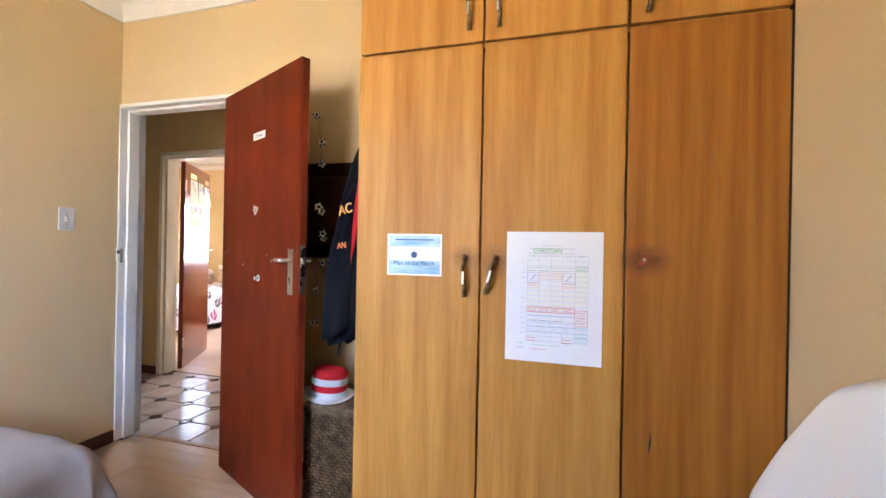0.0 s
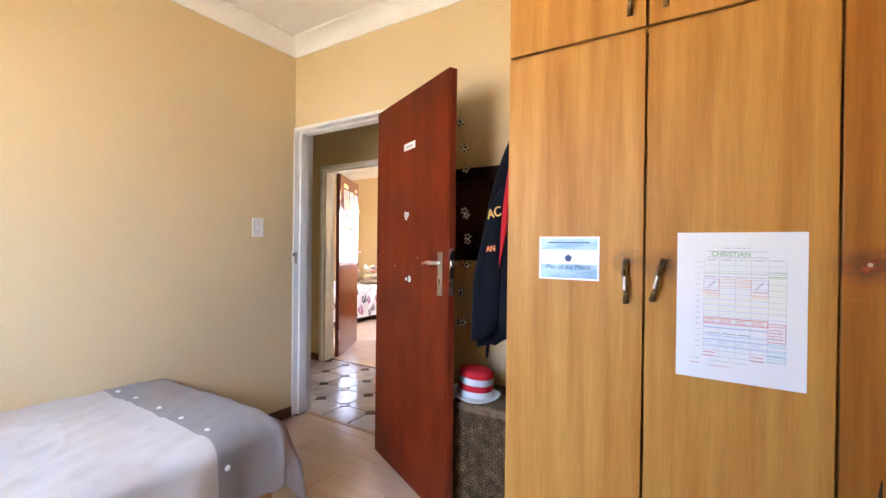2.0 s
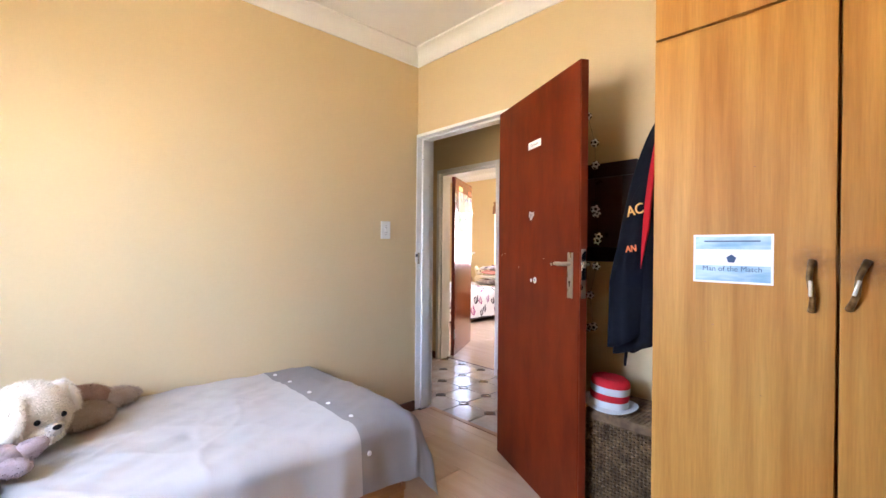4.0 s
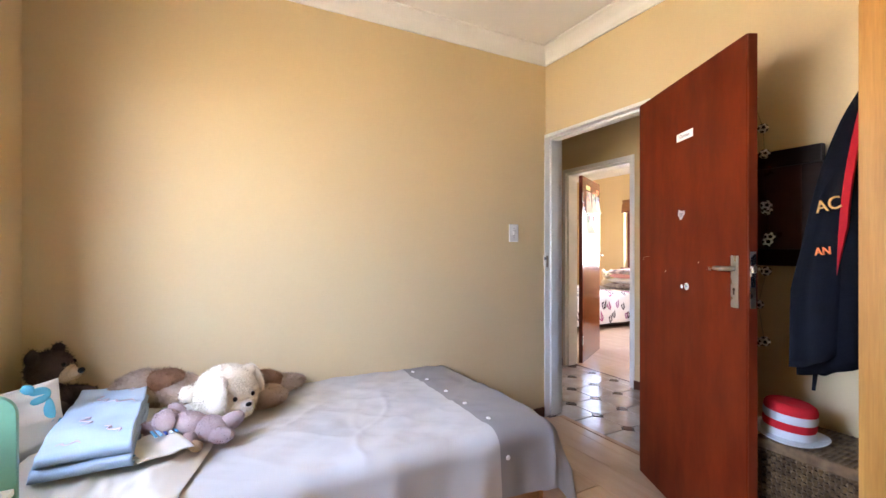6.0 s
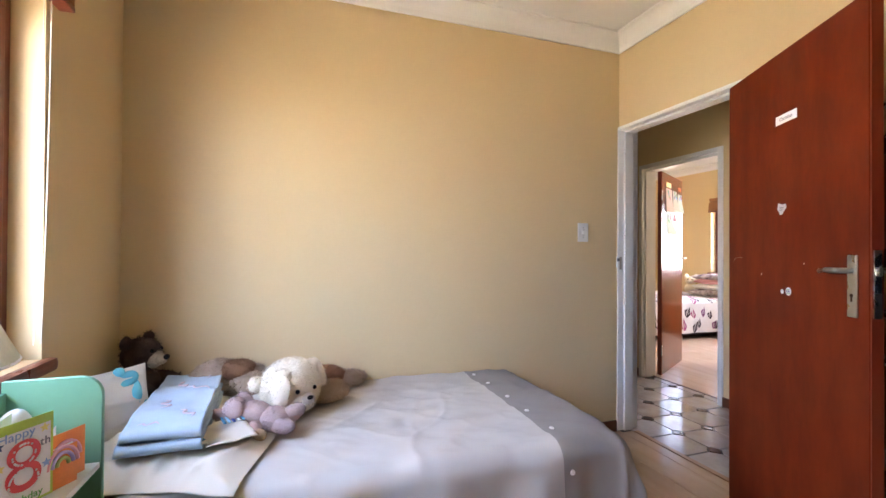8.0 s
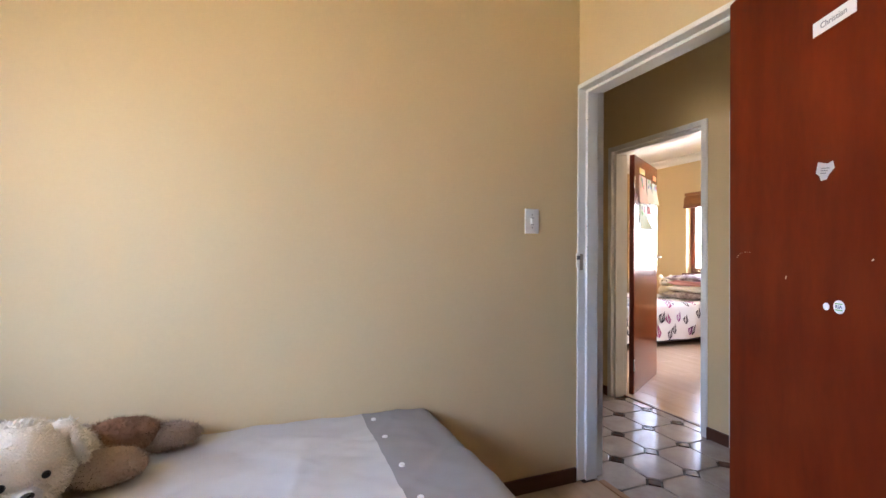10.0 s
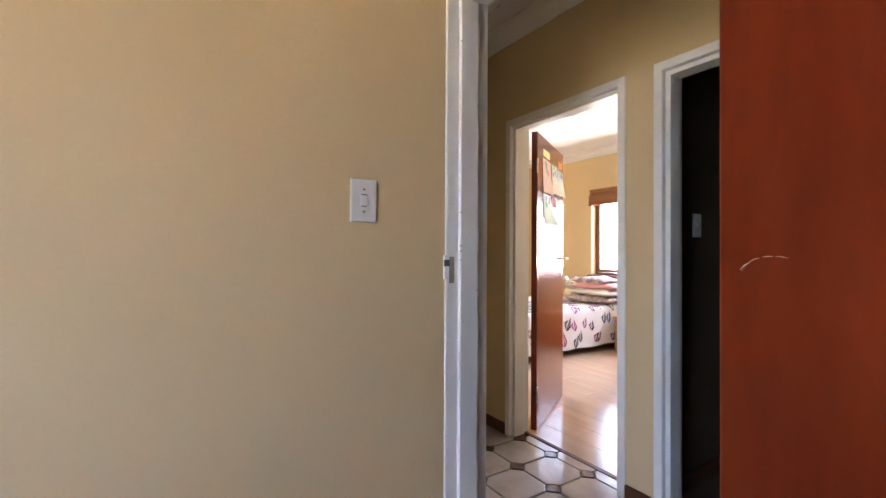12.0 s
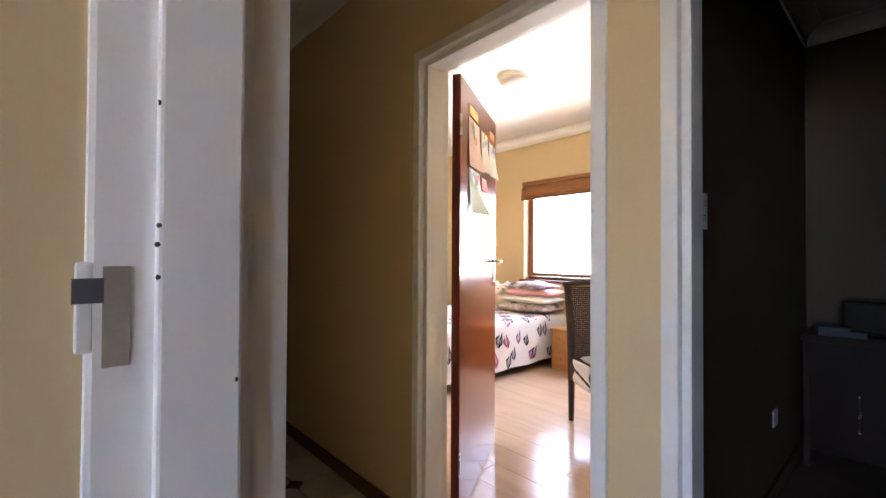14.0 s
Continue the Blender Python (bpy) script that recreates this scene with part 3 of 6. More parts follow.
cert = thing("certificate", "small blue and white sports certificate stuck on wood", "paper", at=pose(-0.434, WY - 0.0195, 1.205))
part("paper", boxes((-0.1, 0.1, -0.0012, -0.0004, -0.072, 0.072)), PAPER, cert)
part("print", boxes((-0.094, 0.094, -0.0019, -0.0011, -0.066, -0.02), (-0.094, 0.094, -0.0019, -0.0011, 0.028, 0.066)), SEA, cert, "blue wave print")
bm = bmesh.new()
bmesh.ops.create_circle(bm, cap_ends=True, segments=5, radius=0.013, matrix=pose(0, -0.0024, 0.0, 90, 0, 0))
part("emblem", bm, NAVY_INK, cert)
letters("Man of the Match", 0.021, NAVY_INK, cert, pose(0, -0.0025, -0.03, 90))
bm = bmesh.new()
box(bm, -0.07, 0.07, -0.0026, -0.0019, 0.05, 0.054)
part("writing", bm, NAVY_INK, cert)

# ---- marks on the open door ----
for name, x0, x1, z0, z1, tilt in (("name_strip", 0.36, 0.485, 1.742, 1.778, 0), ("sticker", 0.368, 0.424, 1.374, 1.422, 8), ("sticker", 0.391, 0.409, 1.058, 1.076, 0), ("sticker", 0.424, 0.45, 1.054, 1.086, 0)):
    lab = {"name_strip": "white paper name strip stuck on the door", "sticker": "torn white sticker stuck on the door"}[name]
    st = thing(name, lab, "sticker", at=LEAF @ pose((x0 + x1) / 2, -0.0008, (z0 + z1) / 2, 0, tilt, 0))
    w, h = (x1 - x0) / 2, (z1 - z0) / 2
    bm = bmesh.new()
    if w < 0.02:
        cyl(bm, (0, 0, 0), (0, -0.0012, 0), h, n=16)
    elif name == "sticker":
        vs = [bm.verts.new((x * w, 0, z * h)) for x, z in ((-1, -0.2), (-0.55, -0.5), (-0.35, -1), (0.3, -0.85), (0.45, -0.4), (1, 0.3), (0.75, 1), (0.2, 0.75), (-0.9, 0.95))]
        f = bm.faces.new(vs)
        bmesh.ops.solidify(bm, geom=[f], thickness=0.0008)
    else:
        box(bm, -w, w, -0.001, 0, -h, h)
    part("paper", bm, PAPER, st)
    if name == "name_strip":
        letters("Christian", 0.021, GREY_INK, st, pose(0, -0.0014, 0.0, 90, 0, 0))
    elif w > 0.012:
        if w < 0.02:
            letters("RSA", 0.011, NAVY_INK, st, pose(0, -0.0018, 0.0, 90))
            part("stripe", boxes((-0.0105, 0.0105, -0.0019, -0.0011, 0.0062, 0.0085)), GREEN_INK, st, "green printed stripe")
            part("stripe", boxes((-0.0105, 0.0105, -0.0019, -0.0011, -0.0085, -0.0062)), GREEN_INK, st, "green printed stripe")
        else:
            for k in range(3):
                part("writing", boxes((-w * 0.4, w * (0.5 - 0.15 * k), -0.002, -0.0011, 0.006 - 0.006 * k, 0.0078 - 0.006 * k)), GREY_INK, st)
bm = bmesh.new()
for run, rad in ((((0.037, 1.181), (0.046, 1.188), (0.055, 1.192)), 0.0006), (((0.052, 1.1925), (0.062, 1.1965), (0.07, 1.1975)), 0.0004), (((0.074, 1.1992), (0.083, 1.2002), (0.09, 1.1998)), 0.0006), (((0.094, 1.2), (0.103, 1.1998), (0.112, 1.198)), 0.0004), (((0.04, 1.1795), (0.047, 1.1855)), 0.0003)):
    tube(bm, [(x, 0, z) for x, z in run], [rad * (0.4 if i in (0, len(run) - 1) else 1.2) for i in range(len(run))], 5)
tube(bm, [(0.262, 0, 1.126), (0.264, 0, 1.134)], 0.0016, 5)
tube(bm, [(0.52, 0, 1.18), (0.524, 0, 1.184)], 0.0015, 5)
part("scratch", bm, CREAM, door1, "pale curved scratch in the varnish")

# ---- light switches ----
# Dark grey that draws the shade in the switch's gaps and screw slots.
SHADOWP = material("groove_shade_grey", (0.12, 0.11, 0.1), 0.7, scale=30, fine=120)


def light_switch(at, label):
    """A plate in the local y-z plane facing +x."""
    sw = thing("light_switch", label, "switch", group="light switches", at=at)
    part("plate", boxes((0, 0.009, -0.04, 0.04, -0.0625, 0.0625), bev=0.004), PLASTIC, sw)
    part("surround", boxes((0.008, 0.0105, -0.011, 0.011, -0.018, 0.018), bev=0.001), PLASTIC, sw)
    part("rocker", boxes((0.009, 0.016, -0.008, 0.008, -0.014, 0.014), bev=0.003), PLASTIC, sw)
    for z in (-0.0165, 0.0165):
        part("gap", boxes((0.0098, 0.0109, -0.0085, 0.0085, z - 0.0012, z + 0.0012)), SHADOWP, sw, "dark grey strip drawn for the gap's shade beside the rocker")
    for z in (-0.032, 0.032):
        bm = bmesh.new()
        cyl(bm, (0.008, 0, z), (0.0096, 0, z), 0.0042)
        screw = part("screw", bm, CHROME, sw)
        part("slot", boxes((0.0094, 0.0101, -0.0036, 0.0036, z - 0.0009, z + 0.0009)), SHADOWP, screw)


light_switch(pose(X0 - 0.003, 1.781, 1.353), "white plastic single light switch on the yellow wall")
light_switch(pose(DX0, 3.675, 1.357), "white plastic light switch inside the dark room")
sk = thing("wall_socket", "small white plastic wall socket above the skirting", "socket", at=pose(DX0, 4.756, 0.385))
part("plate", boxes((0, 0.009, -0.04, 0.04, -0.04, 0.04), bev=0.003), PLASTIC, sk)

# the strike plate and chips in the first frame
strike = thing("strike_plate", "painted strike plate with a dark latch hole in the frame", "strike plate", at=(BD[0] + 0.024, 2.077, 1.15))
part("plate", boxes((-0.001, 0.0008, -0.008, 0.024, -0.065, 0.062)), STEEL, strike)
part("lip", boxes((-0.012, 0.001, -0.02, -0.0075, -0.032, 0.045), bev=0.0035, seg=3), STEEL, strike)
# Hole and slot are raised boxes; the shade inside them is their flat colour.
part("latch_hole", boxes((0.0012, 0.0027, -0.022, -0.001, 0.01, 0.031)), ink("grey_shadow_metal", (0.1, 0.1, 0.11)), strike, "dark latch hole")
part("slot", boxes((0.0012, 0.0026, -0.002, 0.017, -0.045, 0.041)), ink("slot_shade_tan", (0.34, 0.29, 0.23)), strike, "slot toned tan for the shade inside it")
for i, (y, z) in enumerate(((2.1135, 1.227), (2.1125, 1.21), (2.1135, 1.181), (2.1795, 1.079), (2.1125, 1.336), (2.1795, 1.7), (2.113, 1.9))):
    ch = thing("paint_chip", "small dark chip in the white enamel", "paint chip", group="chips in the door frame", at=pose(BD[0] + 0.0375, y, z, 0, 90, 20 * i))
    bm = bmesh.new()
    cyl(bm, (0, 0, -0.0014), (0, 0, 0.0008), 0.0028, 0.0016, 6)
    part("chip", bm, DARKGAP, ch)

# ---- bed with the grey duvet ----
XE, YE, TOP = -1.635, 1.185, 0.5


def drape(s, t):
    """A point of the duvet: s metres from the wall across, t along the bed."""
    a, b = max(0.0, s - (XE - X0 - 0.012)), max(0.0, t - YE)
    x, y = min(X0 + 0.012 + s, XE), min(t, YE)
    z = TOP + 0.014 * nz(x, y, 0, 3.1) + 0.006 * nz(x, y, 3, 9) + 0.008 * nz(x * 4 + y * 1.5, y * 1.2, 5, 4) + 0.004 * abs(nz(x * 2 - y, y, 8, 7)) + 0.005 * (1 - min(1.0, 9 * abs(nz(x * 1.3 + y * 0.5, y - x * 0.3, 12, 1.9)))) ** 2 + 0.0035 * (1 - min(1.0, 5 * abs(nz(x * 0.6 - y * 1.2, x, 15, 4.2)))) ** 2
    d = math.hypot(a, b)
    if d > 1e-6:
        R = 0.075
        if d < R * math.pi / 2:
            h, v = R * math.sin(d / R), R * (1 - math.cos(d / R))
        else:
            h, v = R + (d - R * math.pi / 2) * 0.1, R + (d - R * math.pi / 2) * 0.985
        ang = math.atan2(b, a)
        along = (y * 9 if b < 1e-6 else (x * 9 if a < 1e-6 else 4 * ang + y * 9))
        f = min(1, v / 0.2)
        h += f * (0.013 * math.sin(along * 1.7 + v * 7) + 0.012 * nz(along, v * 4, 7, 1.3)) + f * 0.06 * math.exp(-((ang - 0.75) / 0.35) ** 2) * (a > 0 and b > 0)
        x, y, z = x + h * a / d, y + h * b / d, z - v + 0.012 * nz(along, 0, 9, 0.8) * f
    return (x, y, z)


bed = thing("bed", "single pine bed under a light grey duvet against the wall", "bed")
part("mattress", boxes((X0 + 0.025, XE + 0.01, -0.78, YE + 0.015, 0.24, 0.472), bev=0.05, seg=4), CREAM, bed)
part("side_rail", boxes((XE - 0.01, XE + 0.014, -0.76, YE, 0.13, 0.26), bev=0.004), PINE, bed)
part("side_rail", boxes((X0 + 0.03, X0 + 0.055, -0.76, YE, 0.13, 0.26), bev=0.004), PINE, bed)
part("end_rail", boxes((X0 + 0.03, XE + 0.014, YE + 0.001, YE + 0.024, 0.13, 0.26), bev=0.004), PINE, bed)
for x in (X0 + 0.05, XE - 0.025):
    for y in (-0.74, YE - 0.03):
        part("leg", boxes((x - 0.025, x + 0.035, y - 0.025, y + 0.05, 0, 0.24), bev=0.005), PINE, bed)
duvet = thing("duvet", "light grey cotton duvet with a darker buttoned band", "duvet")
SD = XE - X0 - 0.012 + 0.31
bm = bmesh.new()
sheet(bm, lambda u, v: drape(SD * u, -0.5 + 1.43 * v), 120, 132)
part("cover", bm, GREY, duvet, smooth=True)
bm = bmesh.new()
sheet(bm, lambda u, v: drape(SD * u, 0.93 + (YE + 0.3 - 0.93) * v), 72, 40)
part("band", bm, DGREY, duvet, "darker grey cotton band", smooth=True)
for s in (0.07, 0.268, 0.495, 0.685, 0.885, 1.1):
    p, q, r = Vector(drape(s, 0.967)), Vector(drape(s + 0.01, 0.967)), Vector(drape(s, 0.977))
    n = (q - p).cross(r - p).normalized()
    bm = bmesh.new()
    cyl(bm, p + n * 0.0005, p + n * 0.005, 0.0105, 0.009, 16)
    part("button", bm, PLASTIC, duvet, "round white button")


def pillow(name, label, at, hx, hy, hz, mat, category="pillow", flange=0.0, crumple=1.0, seed=0, group="", bits=()):
    """A stuffed pillow lying flat, corners pinched, with wrinkles and a flat flange."""
    th = thing(name, label, category, group=group, at=at)
    bm = bmesh.new()
    n = 30
    for side in (1, -1):
        def fn(u, v, side=side):
            a, b = (u * 2 - 1) * (1 + flange / hx), (v * 2 - 1) * (1 + flange / hy)
            out = max(0.0, (abs(a) - 1) * hx, (abs(b) - 1) * hy) / max(flange, 1e-6)
            px, py = hx * (a - 0.06 * a * (1 - b * b) * 0.6), hy * (b - 0.08 * b * (1 - a * a) * 0.6)
            pw = 2 if flange else 4
            e = max(0.0, (1 - abs(a) ** pw)) * max(0.0, (1 - abs(b) ** pw))
            z = side * hz * e ** (0.75 if flange else 0.55)
            w = crumple * (0.02 * nz(px, py, seed, 7) + 0.01 * nz(px, py, seed + 3, 18)) * e ** 0.4
            ridge = 1 - min(1.0, abs(nz(px * 0.5 + py, py * 1.6 - px * 0.4, seed + 5, 6)) * 4)
            w += crumple * 0.009 * ridge * ridge * (0.25 + e ** 0.3)
            return (px + crumple * 0.015 * nz(px, py, seed, 4), py + crumple * 0.015 * nz(px, py, seed + 9, 4), z + hz * (1 - 0.8 * min(1.0, out)) + (w if side > 0 else 0.2 * w) + (0.006 * nz(px, py, seed + 2, 9) * min(1.0, out) + (0.0 if side > 0 else -0.002) if flange else 0))
        sheet(bm, fn, n + (24 if flange else 0), n + (24 if flange else 0))
    bmesh.ops.remove_doubles(bm, verts=bm.verts, dist=0.0005)
    part("cushion_body" if category == "cushion" else "pillowcase", bm, mat, th, smooth=True)
    return th


pillow("pillow", "crumpled cream cotton pillow on the bed", pose(-2.075, -0.38, 0.505, 0, 0, -15), 0.39, 0.27, 0.026, CREAM, flange=0.055, crumple=1.3, seed=2)
BLUEC = material("pale_blue_fleece", (0.42, 0.55, 0.68), 0.95, dark=(0.5, 0.62, 0.74), scale=8, fine=300, bump=0.12, grain=0.05, spec=0.15)
PINKM = material("pink_motif_fleece", (0.72, 0.62, 0.7), 0.95, scale=8, fine=300, bump=0.1, spec=0.15)
fb = thing("folded_blanket", "pale blue folded baby blanket with pink motifs", "blanket", at=pose(-2.12, -0.445, 0.562, 0, 0, 3) @ Matrix.Diagonal((1, 1, 1.35, 1)))


def folded(u, v):
    """One cloth doubled over twice, its round folds towards the room; u along the cloth, v across."""
    q = 4 * u
    k, f = min(3, int(q)), q - min(3, int(q))
    x1, x2, back = 0.35, 0.336, -0.35
    levels = (0.006, 0.024, 0.033, 0.052)
    if k == 0:
        x, z = back + (x1 - back) * f, levels[0]
    elif k == 1:
        x, z = x1 + (back - x1) * f, levels[1]
    elif k == 2:
        x, z = back + (x2 - back) * f, levels[2]
    else:
        x, z = x2 + (back - x2) * f, levels[3]
    if k in (0, 1):
        d = x1 - x
        z = 0.015 + (z - 0.015) * math.sqrt(max(0.0, 1 - (1 - min(1, d / 0.014)) ** 2))
    else:
        d = x2 - x
        z = 0.0425 + (z - 0.0425) * math.sqrt(max(0.0, 1 - (1 - min(1, d / 0.014)) ** 2))
    if k in (1, 2):
        d = x - back
        z = 0.0285 + (z - 0.0285) * math.sqrt(max(0.0, 1 - (1 - min(1, d / 0.012)) ** 2))
    y = (v - 0.5) * (0.25 - 0.006 * k) + 0.01 * nz(x * 2, k, 4, 2)
    lift = 0.3 + 0.7 * min(1, z / 0.05)
    z += lift * (0.011 * nz(x, y, 3, 6) + 0.004 * nz(x, y, 6, 16)) + 0.006 * nz(x, y, 7, 9) * (k > 1) * min(1, (x - back) * 20)
    return (x + 0.012 * nz(y * 4, k, 2, 2) + 0.02 * math.sin((v - 0.5) * 3) * 0.5, y, max(0.003, z))


bm = bmesh.new()
sheet(bm, folded, 240, 26, 0.004)
part("cloth", bm, BLUEC, fb, smooth=True)
for x, y, r, a in ((-0.2, -0.03, 0.045, 20), (-0.08, 0.05, 0.05, 70), (0.06, -0.04, 0.05, 10), (0.17, 0.05, 0.04, 40), (0.25, -0.05, 0.035, 80), (-0.28, 0.06, 0.03, 0)):
    bm = bmesh.new()
    ca, sa = math.cos(radians(a)), math.sin(radians(a))
    pts = []
    for k in range(9):
        lx, ly = r * (k / 4 - 1), 0.35 * r * math.sin(k * 1.3)
        X, Y = x + lx * ca - ly * sa, max(-0.112, min(0.112, y + lx * sa + ly * ca))
        pts.append((X, Y, folded(0.75 + 0.25 * (0.336 - X) / 0.686, Y / 0.232 + 0.5)[2] + 0.0032))
    tube(bm, pts, [0.0015, 0.003, 0.005, 0.004, 0.003, 0.004, 0.005, 0.003, 0.0015], 6)
    part("motif", bm, PINKM, fb, "pale pink animal motif", smooth=True)


# ---- plush toys: one mesh each ----
def plush(name, label, at, blobs, mats, fur=0.012, count=2600, seed=1, group="plush toys on the bed", rough=0.003):
    """Blobs (centre, radii, turn, material, furry) joined into one furry toy."""
    rnd = random.Random(seed)
    bm = bmesh.new()
    info = []
    for c, r, turn, mi, hairy in blobs:
        vs = ball(bm, c, r, turn, 22, 14)
        for f in {f for v in vs for f in v.link_faces}:
            f.material_index = mi
            f.smooth = True
        m = pose(*c, *turn) @ Matrix.Diagonal((*(r if isinstance(r, tuple) else (r, r, r)), 1))
        info.append((m, m.inverted(), mi, hairy))
        if hairy:
            for v in vs:
                v.co += (v.co - Vector(c)).normalized() * rough * nz(*v.co, 30)
    area = [(abs(m.to_3x3().determinant())) ** (2 / 3) if h else 0 for m, _, _, h in info]
    total = sum(area)
    for (m, inv, mi, hairy), a in zip(info, area):
        for _ in range(int(count * a / total)):
            d = Vector((rnd.gauss(0, 1), rnd.gauss(0, 1), rnd.gauss(0, 1))).normalized()
            p = m @ d
            if any(o is not inv and (o @ p).length < 0.97 for _, o, _, _ in info):
                continue
            n = (inv.to_3x3().transposed() @ d).normalized()
            n = (n + Vector((rnd.gauss(0, 0.45), rnd.gauss(0, 0.45), rnd.gauss(0, 0.45) - 0.25))).normalized()
            s_ = n.cross(Vector((rnd.gauss(0, 1), rnd.gauss(0, 1), rnd.gauss(0, 1)))).normalized() * rnd.uniform(0.0012, 0.0026)
            p -= n * 0.003
            f = bm.faces.new((bm.verts.new(p - s_), bm.verts.new(p + s_), bm.verts.new(p + n * fur * rnd.uniform(0.6, 1.3))))
            f.material_index = mi
    me = bpy.data.meshes.new(name)
    bm.to_mesh(me)
    bm.free()
    for m in mats:
        me.materials.append(m)
    ob = new(name, me)
    ob.matrix_basis = at
    return tagged(ob, label, "plush toy", group)


FUR_CREAM = material("cream_fur", (0.86, 0.77, 0.62), 0.95, dark=(0.8, 0.7, 0.53), scale=14, fine=260, bump=0.12, grain=0.08, spec=0.1)
FUR_WHITE = material("white_fur", (0.84, 0.78, 0.7), 0.95, scale=14, fine=260, bump=0.12, grain=0.05, spec=0.1)
FUR_TAN = material("tan_fur", (0.36, 0.25, 0.17), 0.95, dark=(0.5, 0.39, 0.3), scale=9, fine=260, bump=0.12, grain=0.12, spec=0.1)
FUR_RUST = material("rust_fur", (0.3, 0.16, 0.09), 0.95, scale=9, fine=260, bump=0.12, grain=0.12, spec=0.1)
FUR_MAUVE = material("mauve_fur", (0.47, 0.36, 0.33), 0.95, dark=(0.36, 0.26, 0.25), scale=14, fine=260, bump=0.12, grain=0.1, spec=0.1)
FUR_BROWN = material("dark_brown_fur", (0.12, 0.08, 0.058), 0.95, dark=(0.04, 0.022, 0.016), scale=12, fine=260, bump=0.12, grain=0.15, spec=0.1)
FUR_MUZZLE = material("beige_fur", (0.58, 0.43, 0.27), 0.95, scale=12, fine=260, bump=0.12, grain=0.1, spec=0.1)
BLACKP = material("black_plastic", (0.015, 0.013, 0.012), 0.15, scale=10, mix=0.1, fine=40, bump=0, grain=0.0)

# faces look along +x in their own frame
plush("toy_dog", "cream fluffy plush dog lying on the bed", pose(-2.185, -0.04, 0.5, 0, 0, 33) @ Matrix.Scale(0.98, 4), [
    ((0.0, 0.0, 0.128), (0.128, 0.13, 0.124), (0, 0, 0), 0, True),
    ((0.09, 0.0, 0.088), (0.052, 0.066, 0.05), (0, 0, 0), 0, True),
    ((0.12, 0.002, 0.096), (0.03, 0.036, 0.028), (0, 0, 0), 1, True),
    ((0.148, 0.002, 0.108), (0.01, 0.014, 0.009), (0, 0, 0), 2, False),
    ((0.118, -0.04, 0.135), (0.01, 0.01, 0.01), (0, 0, 0), 2, False),
    ((0.118, 0.042, 0.137), (0.01, 0.01, 0.01), (0, 0, 0), 2, False),
    ((0.088, -0.1, 0.15), (0.02, 0.042, 0.068), (0, -14, -50), 0, True),
    ((0.062, -0.078, 0.2), (0.03, 0.04, 0.03), (0, 0, -50), 0, True),
    ((0.04, 0.128, 0.165), (0.02, 0.036, 0.058), (0, -16, 72), 0, True),
    ((0.02, 0.096, 0.208), (0.034, 0.034, 0.028), (0, 0, 70), 0, True),
    ((-0.12, 0.09, 0.09), (0.13, 0.12, 0.09), (0, 0, 0), 0, True),
    ((-0.07, -0.125, 0.15), (0.034, 0.03, 0.034), (0, 0, 0), 0, True),
    ((0.0, 0.2, 0.055), (0.06, 0.105, 0.055), (0, 0, -25), 3, True)], [FUR_CREAM, FUR_WHITE, BLACKP, FUR_TAN], fur=0.012, count=15000, seed=3, rough=0.004)
plush("toy_cat", "long tan plush animal stretched out along the wall", pose(-2.47, -0.03, 0.5), [
    ((0.0, -0.34, 0.095), (0.09, 0.13, 0.1), (6, 0, 8), 0, True),
    ((0.03, -0.27, 0.14), (0.055, 0.1, 0.055), (12, 0, -10), 1, True),
    ((0.01, -0.22, 0.085), (0.09, 0.12, 0.085), (0, 0, -6), 0, True),
    ((0.0, -0.02, 0.06), (0.08, 0.17, 0.06), (0, 0, 0), 0, True),
    ((-0.02, 0.14, 0.065), (0.07, 0.12, 0.06), (0, 0, 0), 1, True),
    ((-0.03, 0.26, 0.045), (0.05, 0.11, 0.045), (0, 0, 8), 0, True),
    ((0.03, -0.45, 0.05), (0.055, 0.09, 0.045), (0, 0, 30), 1, True)], [FUR_TAN, FUR_RUST], fur=0.016, count=20000, seed=4, rough=0.008)
plush("toy_bear", "dark brown plush bear sitting in the corner", pose(-2.475, -0.7, 0.49, 0, 0, 72) @ Matrix.Scale(1.12, 4), [
    ((0.0, 0.0, 0.09), (0.08, 0.085, 0.1), (0, 0, 0), 0, True),
    ((0.015, 0.0, 0.225), (0.07, 0.074, 0.07), (0, 0, 0), 0, True),
    ((0.055, 0.0, 0.212), (0.04, 0.046, 0.04), (0, 0, 0), 1, True),
    ((0.088, 0.0, 0.208), (0.03, 0.026, 0.022), (0, 0, 0), 1, True),
    ((0.116, 0.0, 0.217), (0.011, 0.014, 0.011), (0, 0, 0), 2, False),
    ((0.075, -0.028, 0.247), (0.008, 0.008, 0.008), (0, 0, 0), 2, False),
    ((0.075, 0.028, 0.247), (0.008, 0.008, 0.008), (0, 0, 0), 2, False),
    ((0.0, -0.065, 0.282), (0.018, 0.026, 0.028), (0, 0, 0), 0, True),
    ((0.0, 0.065, 0.282), (0.018, 0.026, 0.028), (0, 0, 0), 0, True),
    ((0.07, -0.075, 0.1), (0.07, 0.035, 0.035), (0, 20, -10), 0, True),
    ((0.08, 0.08, 0.1), (0.08, 0.035, 0.035), (0, 20, 10), 0, True),
    ((0.11, -0.06, 0.04), (0.08, 0.04, 0.04), (0, 0, -10), 0, True),
    ((0.11, 0.06, 0.04), (0.08, 0.04, 0.04), (0, 0, 10), 0, True)], [FUR_BROWN, FUR_MUZZLE, BLACKP], fur=0.014, count=4200, seed=5)
